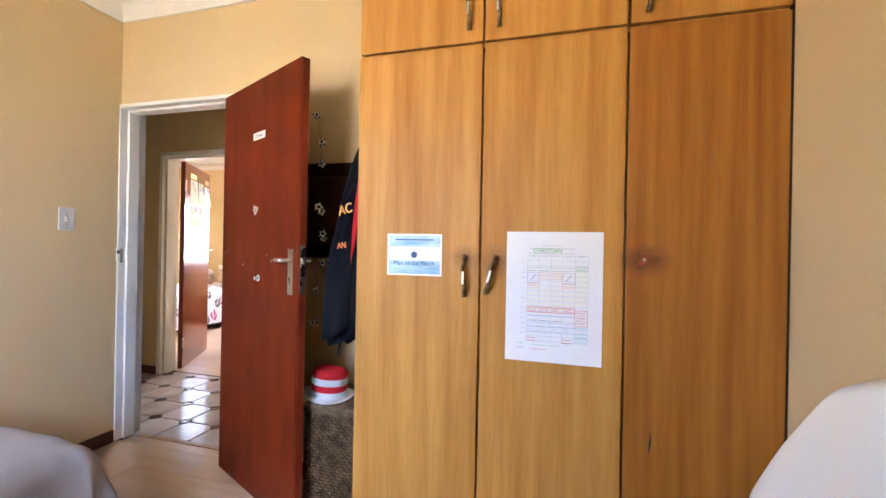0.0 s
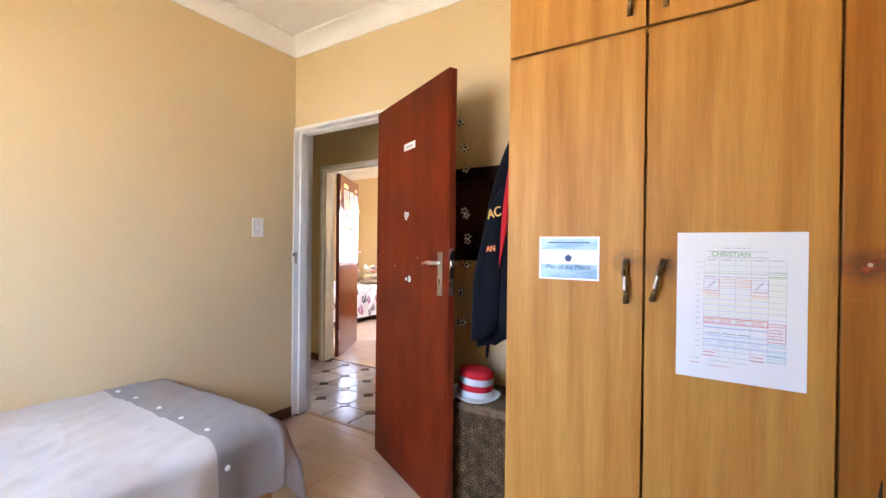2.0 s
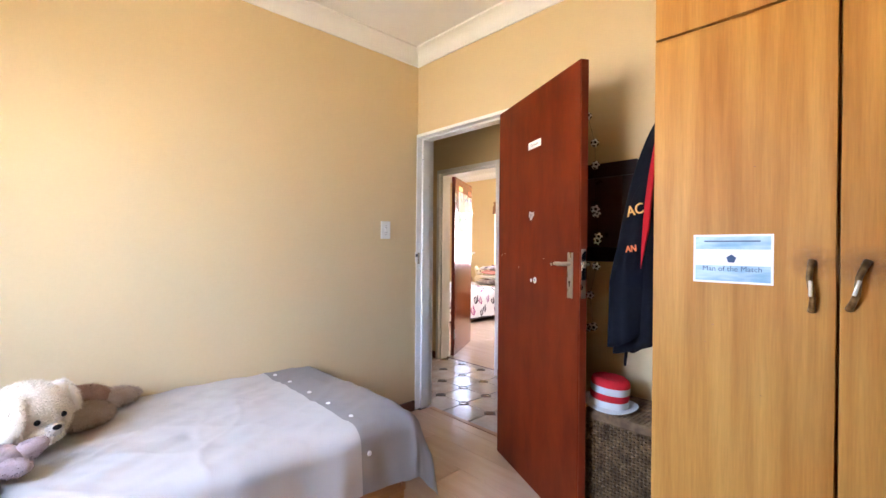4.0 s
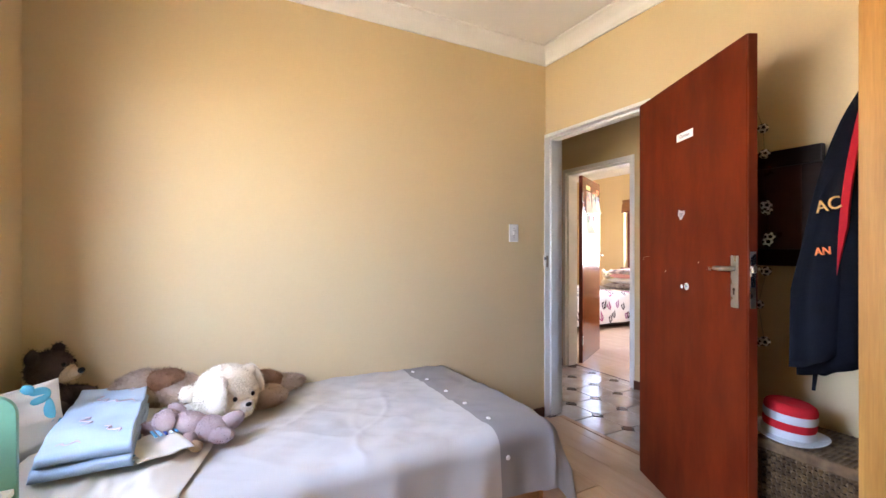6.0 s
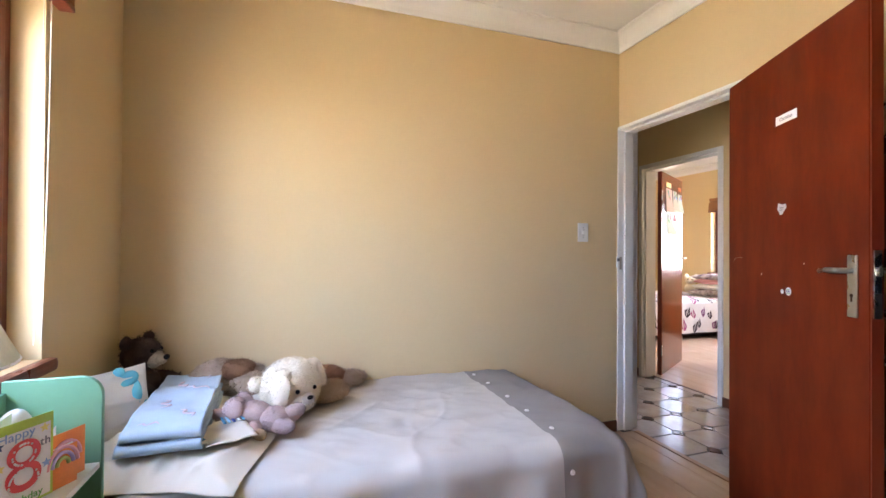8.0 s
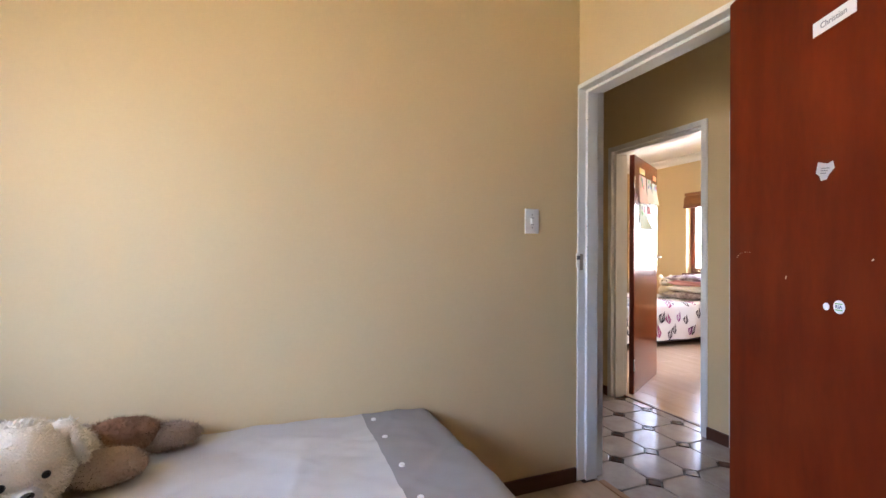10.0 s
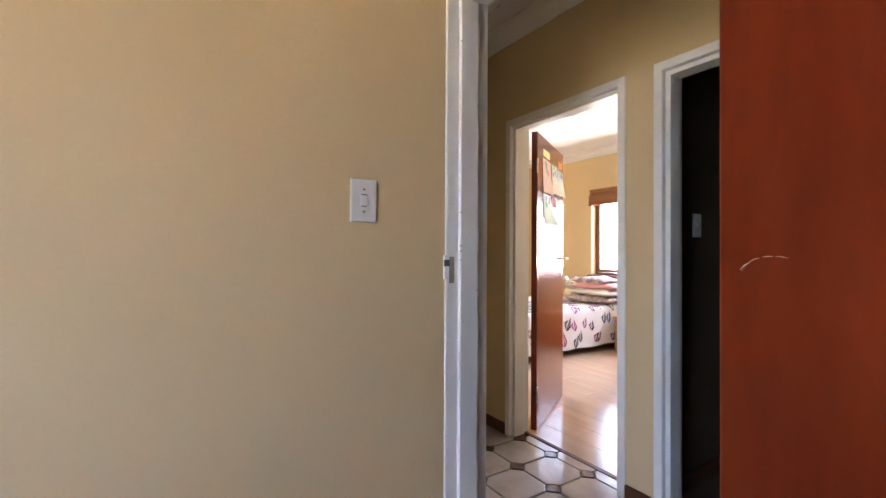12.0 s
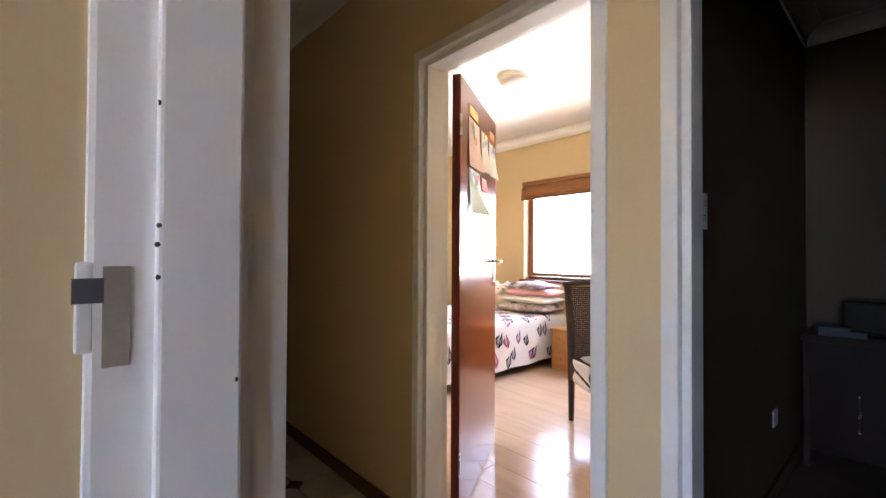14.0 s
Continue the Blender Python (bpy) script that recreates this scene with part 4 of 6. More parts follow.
plush("toy_comforter", "small mauve plush elephant lying on its side", pose(-2.005, -0.145, 0.515, 0, 0, 74), [
    ((-0.095, 0.0, 0.085), (0.05, 0.048, 0.044), (0, 12, 0), 0, True),
    ((-0.085, -0.045, 0.1), (0.034, 0.012, 0.034), (-25, 0, 10), 0, True),
    ((-0.08, 0.045, 0.11), (0.034, 0.012, 0.034), (25, 0, -10), 0, True),
    ((-0.145, -0.012, 0.062), (0.04, 0.024, 0.022), (0, 30, 10), 0, True),
    ((-0.02, 0.0, 0.065), (0.075, 0.05, 0.05), (0, 12, -8), 0, True),
    ((0.055, -0.012, 0.05), (0.07, 0.052, 0.046), (0, 6, -12), 0, True),
    ((0.115, 0.0, 0.062), (0.06, 0.03, 0.032), (0, -28, 14), 0, True),
    ((0.1, -0.055, 0.04), (0.062, 0.028, 0.03), (0, -8, -28), 0, True),
    ((0.0, -0.065, 0.035), (0.028, 0.05, 0.026), (0, 0, 14), 0, True),
    ((0.03, -0.098, 0.022), (0.024, 0.024, 0.022), (0, 0, 0), 1, True)], [FUR_MAUVE, FUR_MUZZLE], fur=0.009, count=6000, seed=6)
RIBBON = [ink("teal_ribbon", (0.1, 0.32, 0.5)), ink("white_ribbon", (0.8, 0.8, 0.75)), ink("navy_ribbon", (0.05, 0.08, 0.3)), ink("sky_ribbon", (0.35, 0.6, 0.75))]
tagr = thing("ribbon_blanket", "cream comforter cloth edged with coloured ribbon tags", "comforter", at=pose(-1.89, -0.25, 0.563, 0, 0, 20))
bm = bmesh.new()
sheet(bm, lambda u, v: (-0.1 + 0.2 * u, -0.08 + 0.16 * v, 0.01 + 0.012 * nz(u * 3, v * 3, 2)), 14, 12, 0.002)
part("cloth", bm, CREAM, tagr, smooth=True)
for k in range(6):
    bm = bmesh.new()
    box(bm, -0.09 + 0.028 * k, -0.072 + 0.028 * k, -0.115, -0.07, 0.008, 0.012, bev=0.001)
    part("ribbon_tag", bm, RIBBON[k % 4], tagr)
for k in range(5):
    bm = bmesh.new()
    box(bm, -0.11, -0.04, 0.0 + 0.016 * k, 0.009 + 0.016 * k, 0.02, 0.0235, bev=0.001)
    part("ribbon_tag", bm, RIBBON[(k * 3) % 4], tagr)
cus = pillow("cushion", "cream cushion with a turquoise animal print", pose(-2.12, -0.69, 0.63, -74, 0, -48), 0.13, 0.13, 0.035, CREAM, "cushion", seed=6, crumple=0.6)
TURQ = ink("turquoise_print", (0.12, 0.45, 0.55), 0.9)
for x, y, a, b, r in ((0.07, 0.08, 0.05, 0.03, 20), (0.1, 0.03, 0.025, 0.05, 0), (0.13, -0.03, 0.02, 0.05, 10), (0.04, 0.11, 0.025, 0.02, 0), (0.09, -0.1, 0.04, 0.02, 0)):
    bm = bmesh.new()
    ball(bm, (-x * 0.75, -y, 0.069 - 1.2 * (x * x * 0.56 + y * y)), (a * 0.8, b, 0.008), (6, 6, r), 16, 8)
    part("print", bm, TURQ, cus, "turquoise animal print", smooth=True)

# ---- windows ----
BLINDW = material("woven_bamboo", (0.36, 0.16, 0.055), 0.6, dark=(0.22, 0.085, 0.03), scale=18, stretch=(0.3, 1, 6), fine=120, bump=0.1, grain=0.12)


def window(name, x0, x1, z0, z1, y, s, label, bars):
    """A timber casement in the reveal; s: which way along y the room lies."""
    w = tagged(new(name), label, "window", kind="structure")
    f, d = 0.035, 0.05
    ya, yb = sorted((y - d / 2, y + d / 2))
    part("window_frame", boxes((x0, x1, ya, yb, z0, z0 + f), (x0, x1, ya, yb, z1 - f, z1), (x0, x0 + f, ya + 0.001, yb - 0.001, z0 + f, z1 - f), (x1 - f, x1, ya + 0.001, yb - 0.001, z0 + f, z1 - f), bev=0.004), WINFRAME, w)
    cuts = [x0 + f] + list(bars) + [x1 - f]
    for b in bars:
        part("mullion", boxes((b - 0.03, b + 0.03, ya + 0.002, yb - 0.002, z0 + f - 0.002, z1 - f + 0.002), bev=0.004), WINFRAME, w)
    for a, b in zip(cuts, cuts[1:]):
        a2, b2 = a + (0.03 if a in bars else 0) + 0.003, b - (0.03 if b in bars else 0) - 0.003
        c = part("casement", boxes((a2, b2, ya - 0.006, yb + 0.006, z0 + f + 0.003, z0 + f + 0.045), (a2, b2, ya - 0.006, yb + 0.006, z1 - f - 0.045, z1 - f - 0.003), (a2, a2 + 0.036, ya - 0.005, yb + 0.005, z0 + f + 0.045, z1 - f - 0.045), (b2 - 0.036, b2, ya - 0.005, yb + 0.005, z0 + f + 0.045, z1 - f - 0.045), bev=0.004), WINFRAME, w)
        g = part("pane", boxes((a2 + 0.04, b2 - 0.04, y - 0.002, y + 0.002, z0 + f + 0.043, z1 - f - 0.043)), GLASS, c)
        g.visible_shadow = False
    return w


window("window_1", *WIN1, -0.925, 1, "red-brown timber casement window beside the bed", (-1.35,))
window("window_2", *WIN2, 6.56, -1, "red-brown timber casement window in the far bedroom", (-4.51,))
tagged(part("window_sill", boxes((WIN1[0] - 0.04, WIN1[1] + 0.04, -0.895, Y0 + 0.032, WIN1[2] - 0.045, WIN1[2]), bev=0.015), WINFRAME), "rounded red-brown timber window sill", "window sill", kind="structure")
tagged(part("window_sill", boxes((WIN2[0] - 0.05, WIN2[1] + 0.05, F1 - 0.03, 6.53, WIN2[2] - 0.035, WIN2[2]), bev=0.01), WINFRAME), "dark red-brown timber window sill", "window sill", kind="structure")


def blind(x0, x1, y, s, z0, z1, label):
    b = thing("roman_blind", label, "blind", at=(0, y, 0))
    part("headrail", boxes((x0, x1, 0.0, s * 0.04, z1 - 0.045, z1), bev=0.004), BLINDW, b)
    n = 5
    for k in range(n):
        zt = z1 - 0.04 - k * 0.008
        bm = bmesh.new()
        sheet(bm, lambda u, v, k=k: (x0 + (x1 - x0) * u, s * (0.012 + 0.008 * k + 0.012 * math.sin(math.pi * v)), z0 + 0.012 * (n - k) + (zt - z0 - 0.012 * (n - k)) * v), 2, 8, 0.003)
        part("fold", bm, BLINDW, b)
    bm = bmesh.new()
    m = int((x1 - x0) / 0.012)
    for i in range(m):
        x = x0 + (i + 0.5) * (x1 - x0) / m
        box(bm, x - 0.0035, x + 0.0035, s * 0.046, s * 0.064, z0 + 0.004, z0 + 0.05)
    part("slats", bm, BLINDW, b)["kind"] = "stuff"
    part("bottom_bar", boxes((x0, x1, s * 0.02, s * 0.066, z0 - 0.006, z0 + 0.012), bev=0.004), WINFRAME, b)
    return b


b1 = blind(-1.985, -0.71, Y0, 1, 2.035, 2.3, "folded woven bamboo blind above the bedroom window")
blind(-5.47, -3.5, F1, -1, 1.9, 2.125, "folded brown woven blind above the far window")
for dx in (0.0, 0.025):
    bm = bmesh.new()
    tube(bm, [(-1.915 + dx + 0.004 * k * k * 0.25, 0.03 - dx * 0.3, 2.06 - 0.19 * k) for k in range(7)], 0.0017, 6)
    part("cord", bm, CREAM, b1)

# ---- green bookcase beside the bed ----
MINT = material("mint_green_paint", (0.24, 0.5, 0.32), 0.42, dark=(0.21, 0.46, 0.29), scale=3, fine=60, bump=0.02, grain=0.02)
SHELFW = material("white_shelf_paint", (0.74, 0.76, 0.72), 0.4, scale=4, mix=0.15, fine=60, bump=0.02, grain=0.02)
GX0, GX1, GY0, GY1 = -1.672, -0.72, -0.762, -0.535


def rounded_end(x0, x1, ztop):
    bm = bmesh.new()
    r = 0.055
    pts = [(GY0, 0.0), (GY1, 0.0)] + [(GY1 - r + r * math.cos(a), ztop - r + r * math.sin(a)) for a in [radians(90) * k / 6 for k in range(7)]] + [(GY0, ztop)]
    f = bm.faces.new([bm.verts.new((x0, y, z)) for y, z in pts])
    r_ = bmesh.ops.extrude_face_region(bm, geom=[f])
    bmesh.ops.translate(bm, verts=[v for v in r_["geom"] if isinstance(v, bmesh.types.BMVert)], vec=(x1 - x0, 0, 0))
    bmesh.ops.bevel(bm, geom=list(bm.edges), offset=0.0015, segments=1, affect="EDGES")
    return bm


bc = thing("bookcase", "mint green low bookcase with rounded ends", "bookcase")
part("end_panel", rounded_end(GX0, GX0 + 0.016, 0.86), MINT, bc)
part("end_panel", rounded_end(GX1 - 0.016, GX1, 0.86), MINT, bc)
part("back_panel", boxes((GX0 + 0.017, GX1 - 0.017, GY0, GY0 + 0.012, 0.04, 0.83), bev=0.001), MINT, bc)
part("back_inset", boxes((GX0 + 0.075, GX1 - 0.075, GY0 + 0.012, GY0 + 0.016, 0.66, 0.805), bev=0.001), CREAM, bc, "cream inset panel")
for z in (0.06, 0.33, 0.6):
    part("shelf", boxes((GX0 + 0.017, GX1 - 0.017, GY0 + 0.013, GY1 - 0.004, z, z + 0.016), bev=0.002), SHELFW, bc)

CARDG = ink("lime_card", (0.5, 0.68, 0.1), 0.35)
CARDO = ink("orange_card", (0.85, 0.27, 0.05), 0.35)
CARDR = ink("red_number", (0.75, 0.08, 0.09), 0.35)


def card(at, w, h, front, label, fold=34):
    """A greeting card standing open on its two leaves; local x along the front leaf, y towards the back."""
    c = thing("greeting_card", label, "card", group="birthday cards", at=at)
    part("front_leaf", boxes((0, w, 0, 0.001, 0, h)), front, c)
    bm = boxes((0, w * 0.97, 0.0006, 0.0016, 0, h))
    bmesh.ops.rotate(bm, verts=bm.verts, cent=(0, 0.001, 0), matrix=Matrix.Rotation(radians(fold), 3, "Z"))
    part("back_leaf", bm, PAPER, c)
    return c


SZ = 0.6165
c1 = card(pose(-1.388, -0.648, SZ, 0, 0, 151) @ Matrix.Scale(1.09, 4), 0.125, 0.185, CARDG, "white and lime birthday card with a red number eight", 38)
part("white_panel", boxes((0.008, 0.119, -0.0012, -0.0002, 0.006, 0.165)), PAPER, c1)
letters("8", 0.155, CARDR, c1, pose(0.066, -0.0022, 0.083, 90))
letters("Happy", 0.027, BLUE_INK, c1, pose(0.052, -0.0022, 0.157, 90, 0, 0))
letters("th", 0.026, GREY_INK, c1, pose(0.108, -0.0022, 0.125, 90))
letters("Birthday", 0.022, GREEN_INK, c1, pose(0.066, -0.0022, 0.018, 90))
rnd = random.Random(3)
bm = bmesh.new()
for k in range(60):
    a, top = rnd.uniform(0, 6.28), rnd.random() < 0.5
    r = 0.026 if top else 0.033
    ball(bm, (0.066 + 0.84 * r * math.cos(a), -0.0028, (0.113 if top else 0.054) + 0.85 * r * math.sin(a)), (0.0026, 0.0007, 0.0026), (0, 0, 0), 6, 4)
part("dots", bm, PAPER, c1)["kind"] = "stuff"
for x, z, mt in ((0.02, 0.145, NAVY_INK), (0.022, 0.1, YELLOW_INK), (0.11, 0.075, BLUE_INK), (0.018, 0.025, RED_INK), (0.106, 0.155, YELLOW_INK)):
    bm = bmesh.new()
    vs = [bm.verts.new((x + (0.011 if k % 2 == 0 else 0.005) * math.sin(k * math.pi / 5), -0.0022, z + (0.011 if k % 2 == 0 else 0.005) * math.cos(k * math.pi / 5))) for k in range(10)]
    bm.faces.new(vs)
    part("star", bm, mt, c1)
c2 = card(pose(-1.525, -0.605, SZ, 0, 0, 152), 0.1, 0.125, CARDO, "orange birthday card with a pastel rainbow", 40)
c3 = card(pose(-1.495, -0.592, SZ, 0, 0, 150), 0.076, 0.1, CARDO, "small orange birthday card with a pastel rainbow", 8)
for cc, cx in ((c2, 0.05), (c3, 0.04)):
    for k, mt in enumerate((ink("pink_print", (0.85, 0.45, 0.5)), ink("lilac_print", (0.5, 0.42, 0.7)), ink("lime_print", (0.55, 0.65, 0.2)))):
        bm = bmesh.new()
        r = 0.036 - 0.011 * k
        tube(bm, [(cx + r * math.cos(a), -0.0012, 0.055 + 1.25 * r * math.sin(a)) for a in [math.pi * j / 10 for j in range(11)]], 0.0048, 6)
        part("rainbow_arc", bm, mt, cc)
plush("toy_hamster", "small tan plush hamster on the bookcase", pose(-1.475, -0.7, SZ, 0, 0, 62) @ Matrix.Scale(1.25, 4), [
    ((0, 0, 0.045), (0.045, 0.04, 0.045), (0, 0, 0), 0, True), ((0.01, 0, 0.1), (0.04, 0.038, 0.036), (0, 0, 0), 0, True), ((0.035, 0, 0.09), (0.025, 0.028, 0.024), (0, 0, 0), 1, True),
    ((0.055, 0, 0.1), (0.007, 0.007, 0.006), (0, 0, 0), 2, False), ((0.04, -0.022, 0.115), (0.007, 0.007, 0.007), (0, 0, 0), 2, False), ((0.04, 0.022, 0.115), (0.007, 0.007, 0.007), (0, 0, 0), 2, False),
    ((0, -0.032, 0.132), (0.009, 0.014, 0.012), (0, 0, 0), 0, True), ((0, 0.032, 0.132), (0.009, 0.014, 0.012), (0, 0, 0), 0, True)],
    [material("golden_fur", (0.5, 0.32, 0.13), 0.95, scale=14, fine=260, bump=0.3, grain=0.1, spec=0.1), FUR_WHITE, BLACKP], fur=0.008, count=2000, seed=11, group="toys on the bookcase")
wb = thing("heart_cushion", "small glossy white heart ornament on the bookcase", "ornament", at=pose(-1.57, -0.71, SZ, 0, 0, 4) @ Matrix.Scale(1.35, 4))
bm = bmesh.new()
for sx in (-1, 1):
    ball(bm, (0.032 * sx, 0, 0.088), (0.045, 0.026, 0.045), (0, 0, 0))
ball(bm, (0, 0, 0.06), (0.062, 0.026, 0.06))
part("heart", bm, WHITEC, wb, smooth=True)
bk = thing("white_book", "thin white book leaning in the bookcase", "book", at=pose(-1.3, -0.72, SZ, 0, 6, 70))
part("cover", boxes((0, 0.1, 0, 0.012, 0, 0.15), bev=0.002), PAPER, bk)
part("pages", boxes((0.002, 0.1005, 0.002, 0.01, 0.002, 0.148)), CREAM, bk)

LAMPSH = bpy.data.materials.new("ribbed_lampshade_fabric")
LAMPSH.use_nodes = True
_n, _l = LAMPSH.node_tree.nodes, LAMPSH.node_tree.links
_b = _n["Principled BSDF"]
_b.inputs["Base Color"].default_value, _b.inputs["Roughness"].default_value = (0.6, 0.57, 0.44, 1), 0.9
_t = _n.new("ShaderNodeBsdfTranslucent")
_t.inputs[0].default_value = (0.6, 0.57, 0.44, 1)
_m = _n.new("ShaderNodeMixShader")
_m.inputs[0].default_value = 0.25
_l.new(_b.outputs[0], _m.inputs[1])
_l.new(_t.outputs[0], _m.inputs[2])
_l.new(_m.outputs[0], _n["Material Output"].inputs[0])
lamp = thing("table_lamp", "table lamp with a ribbed cream conical shade", "lamp", at=(-1.235, -0.71, SZ + 0.0))
bm = bmesh.new()
lathe(bm, [(0.055, 0), (0.055, 0.012), (0.02, 0.025), (0.028, 0.07), (0.035, 0.12), (0.022, 0.18), (0.01, 0.22), (0.01, 0.34)])
part("base", bm, SHELFW, lamp, "white turned lamp base", smooth=True)
bm = bmesh.new()
N_ = 120
prof = [(0.175, 0.375), (0.173, 0.381), (0.078, 0.6), (0.076, 0.605)]
rings = [[bm.verts.new(((r + 0.0016 * (k % 2)) * math.cos(2 * math.pi * k / N_), (r + 0.0016 * (k % 2)) * math.sin(2 * math.pi * k / N_), z)) for k in range(N_)] for r, z in prof]
for a, b in zip(rings, rings[1:]):
    for k in range(N_):
        bm.faces.new((a[k], a[(k + 1) % N_], b[(k + 1) % N_], b[k]))
part("shade", bm, LAMPSH, lamp, "ribbed cream fabric shade")
for r, z in ((0.1755, 0.376), (0.0775, 0.604)):
    bm = bmesh.new()
    tube(bm, [(r * math.cos(2 * math.pi * k / 40), r * math.sin(2 * math.pi * k / 40), z) for k in range(41)], 0.003, 6)
    part("shade_ring", bm, PAPER, lamp)

# ---- behind the door ----
pic = thing("picture_frame", "dark wooden frame with a dark red picture", "picture", at=(-1.13, Y1, 1.415))
fr = material("black_brown_frame", (0.03, 0.012, 0.009), 0.4, scale=6, fine=40, spec=0.2)
part("frame_rail", boxes((-0.185, 0.185, -0.03, -0.002, 0.175, 0.247), bev=0.006), fr, pic)
part("frame_rail", boxes((-0.185, 0.185, -0.03, -0.002, -0.247, -0.175), bev=0.006), fr, pic)
part("frame_stile", boxes((0.115, 0.184, -0.029, -0.003, -0.175, 0.175), bev=0.006), fr, pic)
part("frame_stile", boxes((-0.184, -0.115, -0.029, -0.003, -0.175, 0.175), bev=0.006), fr, pic)
part("picture", boxes((-0.116, 0.116, -0.014, -0.003, -0.176, 0.176)), material("dark_red_print", (0.06, 0.02, 0.014), 0.3, dark=(0.1, 0.03, 0.02), scale=9, fine=60), pic)

gar = thing("football_garland", "string of miniature black and white footballs", "garland")
pts = [(-1.2, 2.06, 1.98), (-1.195, 2.045, 1.914), (-1.125, 1.985, 1.754), (-1.11, 1.965, 1.64), (-1.05, 1.85, 1.413), (-1.085, 1.93, 1.40), (-1.075, 1.93, 1.29), (-1.12, 2.01, 1.27), (-1.13, 2.02, 1.144), (-1.15, 2.0, 1.0), (-1.08, 1.9, 0.864), (-1.12, 1.93, 0.85)]
bm = bmesh.new()
tube(bm, pts, 0.0006, 5)
part("string", bm, BLACKP, gar)
for p in pts[1:]:
    bm = bmesh.new()
    bmesh.ops.create_icosphere(bm, subdivisions=3, radius=0.02, matrix=Matrix.Translation(p) @ pose(0, 0, 0, 25, 40 * p[2], 10))
    ico = [Vector(v) for v in ((0, 1, 1.618), (0, 1, -1.618), (0, -1, 1.618), (0, -1, -1.618), (1, 1.618, 0), (1, -1.618, 0), (-1, 1.618, 0), (-1, -1.618, 0), (1.618, 0, 1), (-1.618, 0, 1), (1.618, 0, -1), (-1.618, 0, -1))]
    for f in bm.faces:
        d = (f.calc_center_median() - Vector(p)).normalized()
        f.smooth = True
        f.material_index = 1 if max(d.dot(i.normalized()) for i in ico) > 0.93 else 0
    part("ball", bm, [PLASTIC, BLACKP], gar)

JACK = material("navy_fleece", (0.005, 0.0055, 0.008), 0.9, dark=(0.009, 0.009, 0.013), scale=9, fine=240, bump=0.15, grain=0.15, spec=0.06)
REDC = material("red_fleece", (0.45, 0.012, 0.02), 0.85, scale=9, mix=0.2, fine=240, bump=0.1, grain=0.08, spec=0.2)
jac = thing("jacket", "navy jacket with red trim hanging on the wardrobe side", "jacket", at=pose(-0.6575, 1.76, 0))


def hang(cx, cy, z0, z1, wx, wy, seed, mat, name, lab=""):
    """A hanging garment piece: an oval tube of cloth with falling folds, narrow at the shoulders."""
    bm = bmesh.new()

    def fn(u, v):
        a = 2 * math.pi * u
        k = min(1.0, 0.22 + 1.0 * (1 - v) ** 0.5)
        fold = 1 + 0.16 * math.sin(a * 5 + seed) * (1 - v) + 0.1 * nz(math.cos(a) * 2, math.sin(a) * 2, v * 2 + seed, 1.3)
        x = cx - wx * k + wx * k * math.cos(a) * fold
        return (min(-0.002, x), cy + wy * k * math.sin(a) * fold + 0.03 * v * v, z0 + (z1 - z0) * v + 0.05 * (1 - v) * math.sin(a + 1.2))
    sheet(bm, fn, 48, 26)
    bmesh.ops.holes_fill(bm, edges=[e for e in bm.edges if e.is_boundary])
    return part(name, bm, mat, jac, lab, smooth=True)


hang(-0.005, -0.03, 0.87, 1.76, 0.108, 0.13, 0.4, JACK, "body")
hang(-0.05, -0.125, 0.9, 1.5, 0.08, 0.055, 2.2, JACK, "sleeve")
hang(-0.07, 0.05, 0.85, 1.5, 0.066, 0.06, 4.0, JACK, "sleeve")
bm = bmesh.new()
sheet(bm, lambda u, v: (-0.03 - 0.055 * (1 - v) - 0.018 * math.sin(math.pi * v) + 0.02 * u * min(1, 4 * v), -0.165 + 0.05 * v, 1.16 + 0.6 * v), 6, 20, 0.012)
part("trim", bm, REDC, jac, "red fleece trim", smooth=True)
bm = bmesh.new()
ball(bm, (-0.05, 0.0, 1.69), (0.045, 0.085, 0.075), (10, 0, 0))
for v in bm.verts:
    v.co.x = min(-0.004, v.co.x)
    v.co += v.co.normalized() * 0.01 * nz(*v.co, 20)
part("hood", bm, JACK, jac, smooth=True)
for dx, z0, z1 in ((-0.165, 0.775, 0.95), (-0.02, 0.74, 0.9)):
    bm = bmesh.new()
    tube(bm, [(dx, -0.1 if dx < -0.1 else -0.14, z1), (dx + 0.006, -0.1 if dx < -0.1 else -0.14, (z0 + z1) / 2), (dx - 0.004, -0.095 if dx < -0.1 else -0.14, z0)], [0.006, 0.008, 0.005], 8)
    part("strap", bm, JACK, jac)
GOLD_INK = ink("gold_lettering", (0.75, 0.42, 0.12), 0.7)
ORANGE_L = ink("orange_lettering", (0.75, 0.2, 0.06), 0.7)
letters("AC", 0.054, GOLD_INK, jac, pose(-0.092, -0.2, 1.372, 90, -10, -18), depth=0.002)
letters("AN", 0.034, ORANGE_L, jac, pose(-0.105, -0.2, 1.232, 90, -6, -18), depth=0.002)
hk = thing("coat_hook", "small steel coat hook on the wardrobe side", "hook", at=(-0.66, 1.76, 1.725))
bm = bmesh.new()
tube(bm, [(0, 0, 0.03), (-0.02, 0, 0.03), (-0.045, 0, 0.01), (-0.05, 0, 0.04)], 0.005, 8)
part("hook_arm", bm, CHROME, hk)

